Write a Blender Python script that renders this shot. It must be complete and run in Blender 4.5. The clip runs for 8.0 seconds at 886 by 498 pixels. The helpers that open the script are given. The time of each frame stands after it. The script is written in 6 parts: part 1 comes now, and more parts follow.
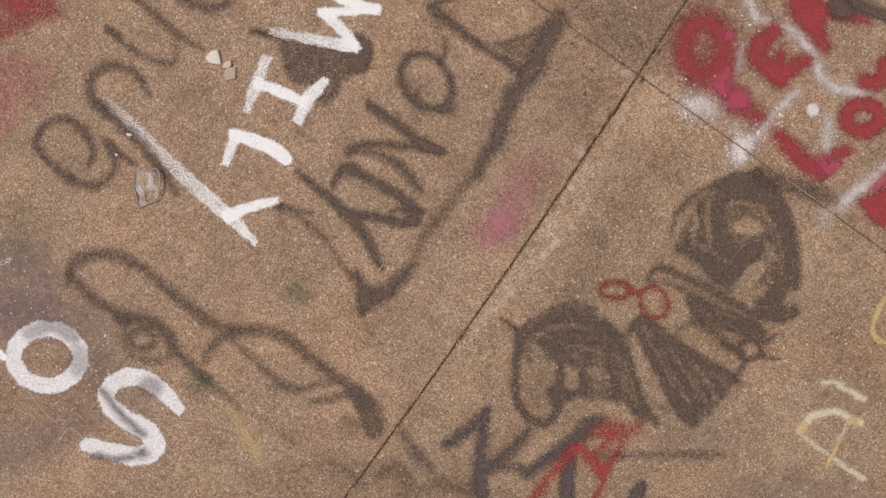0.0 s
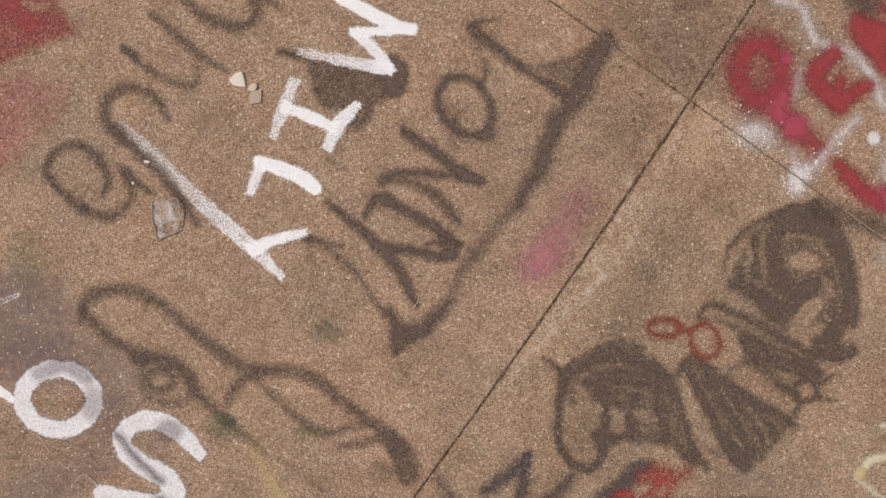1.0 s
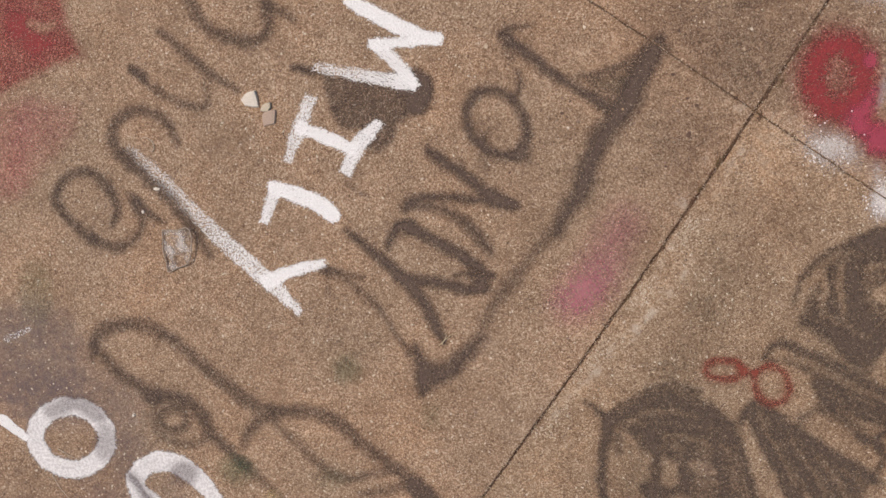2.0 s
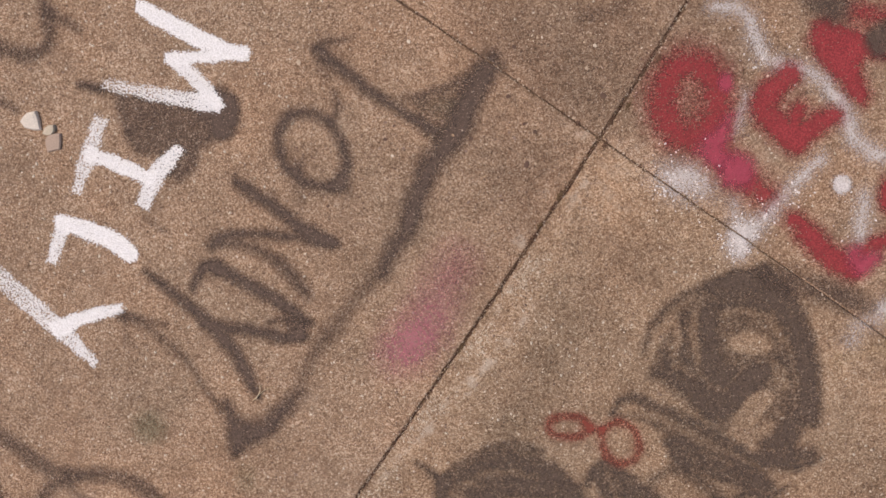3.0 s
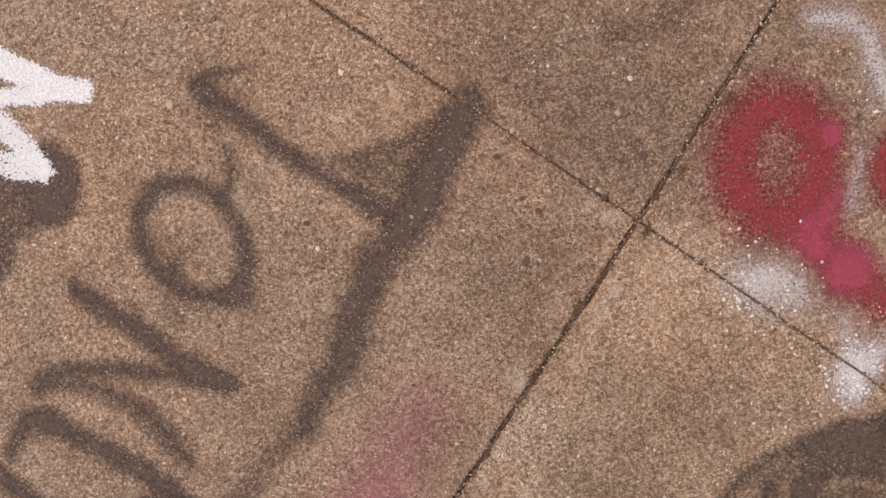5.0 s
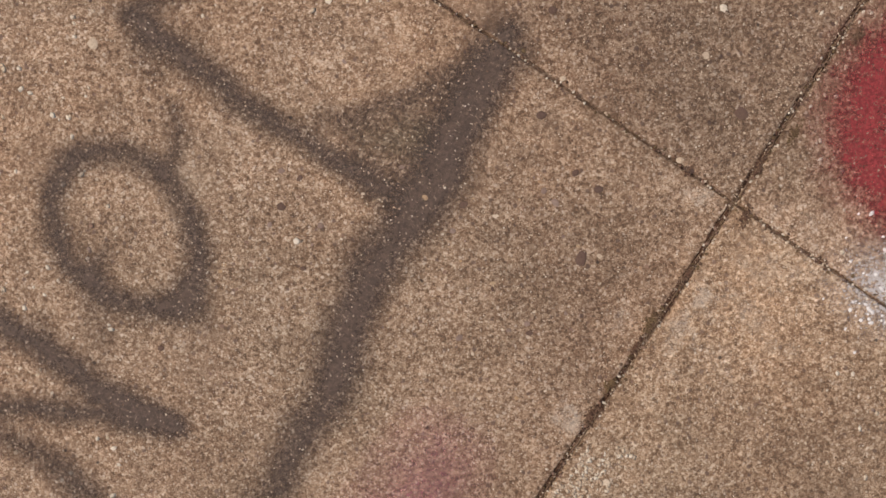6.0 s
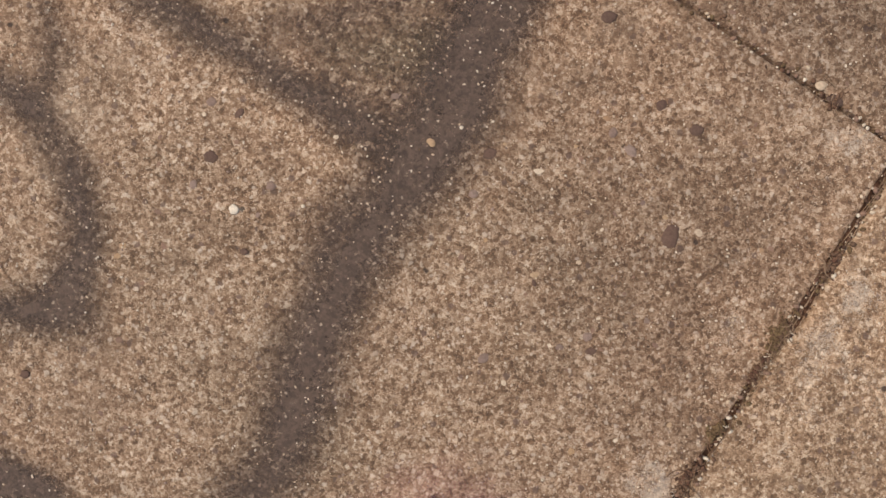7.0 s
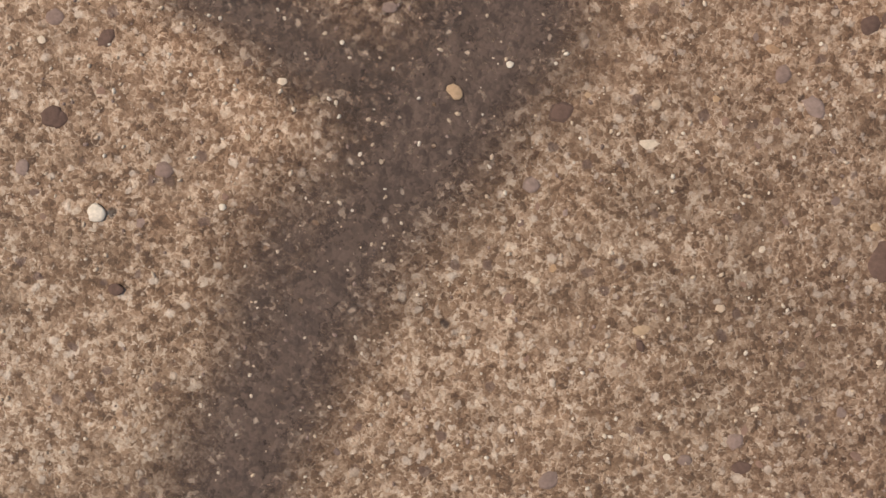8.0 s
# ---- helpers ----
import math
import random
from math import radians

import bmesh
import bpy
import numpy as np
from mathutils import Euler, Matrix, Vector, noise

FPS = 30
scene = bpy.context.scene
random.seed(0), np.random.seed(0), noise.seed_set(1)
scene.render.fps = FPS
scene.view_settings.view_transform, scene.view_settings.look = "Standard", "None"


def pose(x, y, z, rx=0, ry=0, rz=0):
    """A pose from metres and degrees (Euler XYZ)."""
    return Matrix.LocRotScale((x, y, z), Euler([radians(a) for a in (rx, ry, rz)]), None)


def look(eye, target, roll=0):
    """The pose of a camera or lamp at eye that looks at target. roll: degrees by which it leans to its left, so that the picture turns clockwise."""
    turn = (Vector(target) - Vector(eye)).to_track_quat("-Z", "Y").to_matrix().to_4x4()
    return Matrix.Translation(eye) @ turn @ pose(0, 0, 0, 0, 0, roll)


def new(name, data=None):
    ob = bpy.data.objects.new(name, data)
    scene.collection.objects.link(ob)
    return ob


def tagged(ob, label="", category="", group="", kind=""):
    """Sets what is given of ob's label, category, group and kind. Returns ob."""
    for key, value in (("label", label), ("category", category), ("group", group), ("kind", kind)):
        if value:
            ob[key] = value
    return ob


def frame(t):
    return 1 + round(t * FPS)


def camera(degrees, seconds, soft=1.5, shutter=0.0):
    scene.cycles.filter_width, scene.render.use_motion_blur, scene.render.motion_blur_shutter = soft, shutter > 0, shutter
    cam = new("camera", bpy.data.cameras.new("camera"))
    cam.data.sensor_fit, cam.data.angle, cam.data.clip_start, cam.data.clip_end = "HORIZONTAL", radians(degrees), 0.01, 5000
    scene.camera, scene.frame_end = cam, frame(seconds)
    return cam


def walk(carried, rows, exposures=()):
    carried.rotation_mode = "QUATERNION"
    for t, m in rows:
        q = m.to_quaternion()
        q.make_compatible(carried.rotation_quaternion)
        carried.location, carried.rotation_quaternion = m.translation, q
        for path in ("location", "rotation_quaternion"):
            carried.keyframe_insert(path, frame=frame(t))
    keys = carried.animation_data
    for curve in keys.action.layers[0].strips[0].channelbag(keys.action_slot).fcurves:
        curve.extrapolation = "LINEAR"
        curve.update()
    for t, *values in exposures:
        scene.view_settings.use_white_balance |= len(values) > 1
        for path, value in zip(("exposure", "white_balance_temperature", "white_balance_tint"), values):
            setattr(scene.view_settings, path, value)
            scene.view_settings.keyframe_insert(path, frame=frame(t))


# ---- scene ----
cam = camera(75.0, 8.0, soft=1.5)
PATH = [
    (0, pose(-0.7676, -0.6074, 2.3149, -2.06, 0.20, 0.01)),
    (0.5, pose(-0.9286, -0.5791, 2.2429, -1.86, -0.28, 0.07)),
    (1, pose(-0.9376, -0.4727, 2.1706, -2.24, -0.37, 0.13)),
    (1.2, pose(-0.9183, -0.4368, 2.1265, -2.28, -0.24, 0.11)),
    (2.3, pose(-0.8853, -0.3351, 1.9016, -3.14, 4.32, -0.44)),
    (2.5, pose(-0.7377, -0.3280, 1.8539, -2.69, 2.29, -0.14)),
    (3, pose(-0.3986, -0.2045, 1.7060, -3.87, 1.94, -0.37)),
    (3.5, pose(-0.2052, -0.1068, 1.5428, -3.78, 2.74, -0.52)),
    (4, pose(-0.1838, -0.0404, 1.4074, -3.76, 2.80, -0.60)),
    (4.5, pose(-0.2750, -0.0032, 1.2424, -3.19, 1.40, -0.87)),
    (4.7, pose(-0.3118, 0.0174, 1.1791, -3.50, 1.08, -0.80)),
    (5.8, pose(-0.3986, -0.0121, 0.8567, -2.54, 0.15, -0.79)),
    (6, pose(-0.3985, -0.0226, 0.7981, -2.54, 0.23, -0.81)),
    (6.5, pose(-0.4033, -0.0522, 0.6561, -2.05, 0.21, -0.79)),
    (7, pose(-0.4147, -0.0720, 0.5217, -1.15, 0.19, -0.78)),
    (7.5, pose(-0.4334, -0.0720, 0.3893, -1.11, -0.52, -0.83)),
    (8, pose(-0.4342, -0.0586, 0.2887, -1.17, -0.27, -0.79)),
]
walk(cam, PATH, exposures=[(0, -0.09, 6500, 9), (1.2, -0.09, 6500, 9), (2.5, -0.10, 6500, 11), (3.5, -0.08, 6500, 15), (4.7, -0.08, 6500, 15), (6.0, -0.08, 6500, 9), (7.0, 0.03, 6500, 7), (8.0, 0.04, 6500, 8)])

# ---- daylight: hazy sun, high and a little to one side ----
SUN_HEIGHT, SUN_TURN = 58.0, 285.0      # degrees; compass-like turn from +y, clockwise
world = bpy.data.worlds.new("sky")
scene.world = world
world.use_nodes = True
wn = world.node_tree
sky = wn.nodes.new("ShaderNodeTexSky")
sky.sky_type, sky.sun_disc = "NISHITA", False
sky.sun_elevation, sky.sun_rotation = radians(SUN_HEIGHT), radians(SUN_TURN)
sky.air_density, sky.dust_density = 1.0, 3.0
wn.nodes["Background"].inputs[1].default_value = 0.12
wn.links.new(sky.outputs[0], wn.nodes["Background"].inputs[0])
sun = new("sun", bpy.data.lights.new("sun", "SUN"))
sun.data.energy, sun.data.angle, sun.data.color = 2.6, radians(4.0), (1.0, 0.93, 0.84)
_h, _a = radians(SUN_HEIGHT), radians(SUN_TURN)
_way = Vector((math.sin(_a) * math.cos(_h), math.cos(_a) * math.cos(_h), math.sin(_h)))
sun.matrix_world = look(_way * 30, (0, 0, 0))


# ---- materials ----
def nodes_of(name):
    mat = bpy.data.materials.new(name)
    mat.use_nodes = True
    nt = mat.node_tree
    return mat, nt, nt.nodes["Principled BSDF"]


class Nodes:
    """Short names for the nodes that the materials are made of."""
    def __init__(self, nt):
        self.nt = nt

    def put(self, socket, value):
        if value is None:
            return
        if hasattr(value, "is_output"):
            self.nt.links.new(value, socket)
        else:
            socket.default_value = value

    def math(self, op, a, b=None, c=None, clamp=False):
        n = self.nt.nodes.new("ShaderNodeMath")
        n.operation, n.use_clamp = op, clamp
        for s, v in zip(n.inputs, (a, b, c)):
            self.put(s, v)
        return n.outputs[0]

    def ramp(self, value, lo, hi, a=0.0, b=1.0, smooth=True):
        n = self.nt.nodes.new("ShaderNodeMapRange")
        n.interpolation_type = "SMOOTHSTEP" if smooth else "LINEAR"
        for s, v in zip(n.inputs, (value, lo, hi, a, b)):
            self.put(s, v)
        return n.outputs[0]

    def noise(self, where, scale, detail=3.0, rough=0.55):
        n = self.nt.nodes.new("ShaderNodeTexNoise")
        self.put(n.inputs["Vector"], where)
        n.inputs["Scale"].default_value, n.inputs["Detail"].default_value, n.inputs["Roughness"].default_value = scale, detail, rough
        return n.outputs[0]

    def cells(self, where, scale, feature="F1"):
        n = self.nt.nodes.new("ShaderNodeTexVoronoi")
        n.feature = feature
        self.put(n.inputs["Vector"], where)
        n.inputs["Scale"].default_value = scale
        return n

    def colours(self, value, stops):
        n = self.nt.nodes.new("ShaderNodeValToRGB")
        e = n.color_ramp.elements
        while len(e) < len(stops):
            e.new(0.5)
        for k, (p, col) in zip(e, stops):
            k.position, k.color = p, (*col, 1)
        self.put(n.inputs[0], value)
        return n.outputs[0]

    def mix(self, amount, a, b, blend="MIX"):
        n = self.nt.nodes.new("ShaderNodeMix")
        n.data_type, n.blend_type = "RGBA", blend
        self.put(n.inputs[0], amount)
        self.put(n.inputs[6], a if hasattr(a, "is_output") else (*a, 1))
        self.put(n.inputs[7], b if hasattr(b, "is_output") else (*b, 1))
        return n.outputs[2]

    def grey(self, colour):
        n = self.nt.nodes.new("ShaderNodeSeparateColor")
        self.put(n.inputs[0], colour)
        return n.outputs[0]

    def place(self):
        n = self.nt.nodes.new("ShaderNodeNewGeometry")
        return n.outputs["Position"]

    def attribute(self, name):
        n = self.nt.nodes.new("ShaderNodeAttribute")
        n.attribute_name = name
        return n.outputs["Fac"]

    def warped(self, where, scale, amount):
        """where, pushed about by a noise, so that cells lose their straight edges."""
        n = self.nt.nodes.new("ShaderNodeTexNoise")
        self.put(n.inputs["Vector"], where)
        n.inputs["Scale"].default_value, n.inputs["Detail"].default_value = scale, 2.0
        m = self.nt.nodes.new("ShaderNodeVectorMath")
        m.operation = "MULTIPLY_ADD"
        self.put(m.inputs[0], n.outputs["Color"])
        m.inputs[1].default_value = (amount,) * 3
        self.put(m.inputs[2], where)
        return m.outputs[0]

    def bump(self, height, metres, strength=1.0, normal=None):
        n = self.nt.nodes.new("ShaderNodeBump")
        n.inputs["Strength"].default_value, n.inputs["Distance"].default_value = strength, metres
        self.put(n.inputs["Height"], height)
        self.put(n.inputs["Normal"], normal)
        return n.outputs[0]


def grains(k):
    """The sandy aggregate that concrete and the paint on it share: place, tone of each grain, of coarse ones, relief, sand, coarse distance."""
    where = k.place()
    bent = k.warped(where, 360.0, 0.0042)
    fine, mid, coarse = k.cells(bent, 430.0), k.cells(bent, 225.0), k.cells(k.warped(where, 190.0, 0.005), 120.0)
    sand = k.noise(where, 640.0, 3.0, 0.7)
    tone = k.math("ADD", k.math("MULTIPLY", k.grey(fine.outputs["Color"]), 0.52), k.math("MULTIPLY", k.grey(mid.outputs["Color"]), 0.48))
    relief = k.math("SUBTRACT", k.math("MULTIPLY", sand, 0.8), k.math("ADD", k.math("MULTIPLY", fine.outputs["Distance"], 0.4), k.math("MULTIPLY", mid.outputs["Distance"], 0.5)))
    return where, tone, k.grey(coarse.outputs["Color"]), relief, sand, coarse.outputs["Distance"]


def concrete(name, tint=(1, 1, 1)):
    mat, nt, bsdf = nodes_of(name)
    k = Nodes(nt)
    where, tone, tone2, relief, sand, cdist = grains(k)
    mixed = k.math("ADD", k.math("MULTIPLY", tone, 0.60), k.math("MULTIPLY", sand, 0.40))
    # hand-sized areas where the sand lies more open or is filled with cement
    open_sand = k.noise(where, 9.0, 5.0, 0.62)
    mixed = k.math("ADD", mixed, k.ramp(open_sand, 0.3, 0.7, -0.045, 0.045))
    col = k.colours(mixed, [(0.22, (0.105, 0.059, 0.033)), (0.40, (0.180, 0.102, 0.055)), (0.52, (0.268, 0.162, 0.094)),
                            (0.63, (0.380, 0.252, 0.157)), (0.78, (0.57, 0.44, 0.315))])
    # pale cement shows between the brown grains, broken and uneven
    rag = k.noise(where, 620.0, 3.0, 0.7)
    between = k.math("ADD", k.cells(k.warped(where, 260.0, 0.0034), 215.0, "DISTANCE_TO_EDGE").outputs["Distance"], k.math("MULTIPLY", k.math("SUBTRACT", rag, 0.5), 0.42))
    seam = k.math("MULTIPLY", k.ramp(between, 0.13, -0.01), k.ramp(k.noise(where, 130.0, 3.0, 0.6), 0.43, 0.60, 0.0, 1.0))
    col = k.mix(k.math("MULTIPLY", seam, 0.66), col, (0.53, 0.385, 0.258))
    fleck = k.ramp(k.noise(where, 330.0, 2.0, 0.5), 0.66, 0.74)
    col = k.mix(k.math("MULTIPLY", fleck, 0.7), col, (0.62, 0.49, 0.36))
    # scattered larger grains, light, dark and rusty
    speck = k.math("MULTIPLY", k.ramp(tone2, 0.80, 0.83), k.ramp(cdist, 0.34, 0.18))
    chips = k.cells(k.warped(where, 300.0, 0.006), 210.0)
    speck = k.math("MAXIMUM", speck, k.math("MULTIPLY", k.ramp(k.grey(chips.outputs["Color"]), 0.84, 0.87, 0.0, 0.8), k.ramp(chips.outputs["Distance"], 0.42, 0.26)))
    col = k.mix(k.math("MULTIPLY", speck, 0.72), col, (0.62, 0.49, 0.365))
    col = k.mix(k.math("MULTIPLY", k.ramp(tone2, 0.09, 0.07, 0.0, 0.8), k.ramp(cdist, 0.42, 0.30)), col, (0.14, 0.086, 0.062))
    # cement film, wear and damp at the size of a hand and of a slab
    film = k.noise(where, 42.0, 4.0, 0.6)
    col = k.mix(k.ramp(film, 0.48, 0.75, 0, 0.40), col, (0.335, 0.215, 0.130))
    film2 = k.noise(where, 6.5, 6.0, 0.68)
    col = k.mix(k.ramp(film2, 0.50, 0.72, 0, 0.50), col, (0.185, 0.112, 0.067))
    bloom = k.noise(where, 3.1, 6.0, 0.7)
    col = k.mix(k.ramp(bloom, 0.56, 0.74, 0, 0.40), col, (0.43, 0.315, 0.215))
    broad = k.noise(where, 1.7, 4.0, 0.6)
    col = k.mix(1.0, col, k.colours(broad, [(0.3, tuple(0.88 * v for v in tint)), (0.7, tuple(1.10 * v for v in tint))]), "MULTIPLY")
    clump = k.math("ADD", k.math("MULTIPLY", k.noise(where, 130.0, 2.0, 0.6), 0.5), k.math("MULTIPLY", k.noise(where, 38.0, 3.0, 0.6), 0.5))
    col = k.mix(1.0, col, k.colours(clump, [(0.32, (0.74, 0.73, 0.72)), (0.50, (1.0, 1.0, 1.0)), (0.68, (1.30, 1.31, 1.32))]), "MULTIPLY")
    hue = k.noise(where, 2.3, 4.0, 0.6)
    col = k.mix(1.0, col, k.colours(hue, [(0.34, (0.91, 0.945, 0.96)), (0.5, (1.0, 1.0, 1.0)), (0.66, (1.08, 1.03, 0.985))]), "MULTIPLY")
    # shaped weathering of the slabs: bleached and damp areas, stray dark and white spray
    blotch = k.noise(where, 26.0, 5.0, 0.65)
    pale = k.math("MULTIPLY", k.attribute("pale"), k.ramp(blotch, 0.28, 0.62, 0.45, 1.15))
    col = k.mix(k.math("MULTIPLY", pale, 0.9), col, k.mix(1.0, col, (1.30, 1.32, 1.34), "MULTIPLY"))
    chalk = k.ramp(k.math("SUBTRACT", k.math("MULTIPLY", pale, 1.1), k.math("ADD", k.math("MULTIPLY", sand, 0.5), k.math("ADD", k.ramp(rag, 0.34, 0.66, 0.0, 0.42), k.math("MULTIPLY", k.noise(where, 58.0, 5.0, 0.75), 0.5)))), -0.06, 0.20)
    col = k.mix(k.math("MULTIPLY", chalk, 0.5), col, (0.57, 0.47, 0.37))
    damp = k.math("MULTIPLY", k.attribute("damp"), k.ramp(blotch, 0.30, 0.65, 0.55, 1.1))
    col = k.mix(damp, col, k.mix(1.0, col, (0.56, 0.53, 0.52), "MULTIPLY"))
    smudge = k.math("MULTIPLY", k.attribute("smudge"), k.ramp(blotch, 0.30, 0.65, 0.5, 1.1))
    col = k.mix(smudge, col, (0.125, 0.084, 0.080))
    dusty = k.ramp(k.math("SUBTRACT", k.math("MULTIPLY", k.attribute("dust"), 1.1), k.math("ADD", k.math("MULTIPLY", sand, 0.35), k.math("MULTIPLY", k.noise(where, 120.0, 3.0, 0.75), 0.65))), -0.08, 0.16)
    col = k.mix(k.math("MULTIPLY", dusty, 0.8), col, (0.60, 0.52, 0.46))
    # pinholes
    pit = k.cells(k.warped(where, 150.0, 0.004), 24.0)
    hole = k.math("MULTIPLY", k.ramp(pit.outputs["Distance"], 0.075, 0.045), k.ramp(k.grey(pit.outputs["Color"]), 0.42, 0.44))
    col = k.mix(k.math("MULTIPLY", hole, 0.85), col, (0.045, 0.028, 0.020))
    nt.links.new(col, bsdf.inputs["Base Color"])
    bsdf.inputs["Roughness"].default_value = 0.85
    bsdf.inputs["Specular IOR Level"].default_value = 0.35
    height = k.math("SUBTRACT", k.math("ADD", relief, k.math("ADD", k.math("MULTIPLY", speck, 0.4), k.ramp(between, 0.0, 0.25, 0.0, 0.30))), k.math("MULTIPLY", hole, 1.2))
    n1 = k.bump(height, 0.0012, 0.7)
    n2 = k.bump(film2, 0.004, 0.35, n1)
    nt.links.new(n2, bsdf.inputs["Normal"])
    return mat


GAP_HALF = 0.0046


def pigment(name, colour, shade, spread, body, wear, rough=0.8, fringe=0.16, streak=0.0, coarse=0.0, hard=0.16, fleck=0.6, gape=0.16):
    """Paint on rough concrete. body: how far it hides the grain; wear: how many grains stay bare; fringe: ragged edges."""
    mat, nt, bsdf = nodes_of(name)
    k = Nodes(nt)
    where, tone, tone2, relief, sand, cdist = grains(k)
    ragged = k.noise(where, spread, 4.0, 0.65)
    edge = k.math("ADD", k.attribute("edge"), k.math("MULTIPLY", k.math("SUBTRACT", ragged, 0.5), fringe * 6))
    cover = k.math("MULTIPLY", k.ramp(edge, -1.0, 1.0), k.attribute("load"))
    patchy = k.noise(where, 16.0, 5.0, 0.65)
    cover = k.math("MULTIPLY", cover, k.ramp(patchy, 0.25, 0.62, 0.78, 1.0))
    if streak:
        cover = k.math("MULTIPLY", cover, k.ramp(k.noise(where, 60.0, 4.0, 0.7), 0.34, 0.60, 1.0 - streak, 1.0))
    grain = k.math("ADD", k.math("MULTIPLY", tone, 0.55), k.math("MULTIPLY", sand, 0.45))
    if coarse:
        blot = k.ramp(k.noise(where, coarse, 3.0, 0.7), 0.5 - gape, 0.5 + gape, 0.0, 1.0, False)
        grain = k.math("ADD", k.math("MULTIPLY", grain, 1.0 - fleck), k.math("MULTIPLY", blot, fleck))
    dusted = k.ramp(k.math("SUBTRACT", k.math("MULTIPLY", cover, 1.05), grain), -hard, hard)
    alpha = k.math("ADD", k.math("MULTIPLY", cover, body), k.math("MULTIPLY", dusted, 1.0 - body))
    alpha = k.math("MULTIPLY", alpha, k.ramp(cover, 0.0, 0.12))
    bare = k.math("MULTIPLY", k.ramp(tone2, 1.0 - wear, 1.01 - wear), k.ramp(cdist, 0.24, 0.10))
    bare = k.math("MAXIMUM", bare, k.ramp(tone, 0.78, 0.90, 0.0, min(1.0, wear * 1.6)))
    alpha = k.math("MULTIPLY", alpha, k.math("SUBTRACT", 1.0, k.math("MULTIPLY", bare, 0.8)))
    for side, gap in (("joint_a", GAP_HALF), ("joint_b", 0.0021)):
        alpha = k.math("MULTIPLY", alpha, k.ramp(k.math("ABSOLUTE", k.attribute(side)), gap - 0.001, gap + 0.0014))
    col = k.mix(k.ramp(grain, 0.3, 0.7), shade, colour)
    nt.links.new(col, bsdf.inputs["Base Color"])
    bsdf.inputs["Roughness"].default_value = rough
    bsdf.inputs["Specular IOR Level"].default_value = 0.3
    nt.links.new(k.bump(relief, 0.0014, 0.9), bsdf.inputs["Normal"])
    nt.links.new(alpha, bsdf.inputs["Alpha"])
    return mat


slab_concrete = concrete("tan_concrete", (1.01, 0.985, 0.99))
slab_olive = concrete("yellowish_tan_concrete", (0.985, 0.975, 0.965))
slab_brown = concrete("brownish_tan_concrete", (0.975, 0.945, 0.95))
brush_white = pigment("white_brush_paint", (0.90, 0.85, 0.82), (0.72, 0.67, 0.63), 150.0, 0.03, 0.03, 0.6, 0.65, 0.0, 180.0, 0.11, 0.75, 0.15)
roller_white = pigment("white_roller_paint", (0.84, 0.785, 0.75), (0.62, 0.56, 0.53), 90.0, 0.45, 0.03, 0.6, 0.5, 0.0, 110.0, 0.14)
spray_white = pigment("white_spray", (0.83, 0.755, 0.71), (0.52, 0.445, 0.405), 70.0, 0.30, 0.05, 0.75, 0.2, 0.0, 200.0, 0.12, 0.62, 0.15)
spray_dark = pigment("umber_spray", (0.150, 0.0972, 0.0712), (0.082, 0.0531, 0.0393), 60.0, 0.93, 0.30, 0.8, 0.07)
spray_ink = pigment("grey_black_spray", (0.128, 0.093, 0.081), (0.064, 0.0465, 0.041), 60.0, 0.82, 0.35)
spray_scrawl = pigment("umber_scrawl", (0.148, 0.0980, 0.0700), (0.079, 0.0522, 0.0375), 70.0, 0.88, 0.30, 0.8, 0.12, 0.30)
spray_rose = pigment("rose_spray", (0.58, 0.22, 0.25), (0.40, 0.14, 0.16), 40.0, 0.6, 0.10, 0.8, 0.25, 0.0, 140.0)
spray_red = pigment("red_spray", (0.40, 0.055, 0.058), (0.205, 0.027, 0.028), 55.0, 0.62, 0.22, 0.8, 0.2, 0.0, 210.0)
spray_rust = pigment("rust_red_paint", (0.31, 0.070, 0.045), (0.20, 0.045, 0.030), 90.0, 0.65, 0.06)
spray_crimson = pigment("crimson_paint", (0.42, 0.058, 0.050), (0.24, 0.032, 0.028), 80.0, 0.55, 0.20, 0.8, 0.25, 0.35, 170.0)
spray_pink = pigment("pink_spray", (0.52, 0.085, 0.125), (0.38, 0.060, 0.090), 60.0, 0.78, 0.12, 0.8, 0.15, 0.0, 170.0)
spray_yellow = pigment("yellow_spray", (0.74, 0.54, 0.25), (0.48, 0.34, 0.16), 80.0, 0.40, 0.10, 0.8, 0.3, 0.0, 150.0)
spray_cream = pigment("cream_spray", (0.78, 0.66, 0.46), (0.52, 0.42, 0.28), 80.0, 0.40, 0.10, 0.8, 0.3, 0.0, 170.0)
spray_green = pigment("green_spray", (0.11, 0.17, 0.09), (0.06, 0.095, 0.05), 60.0, 0.9, 0.10)
spray_violet = pigment("violet_spray", (0.20, 0.14, 0.145), (0.10, 0.066, 0.070), 50.0, 0.75, 0.15)


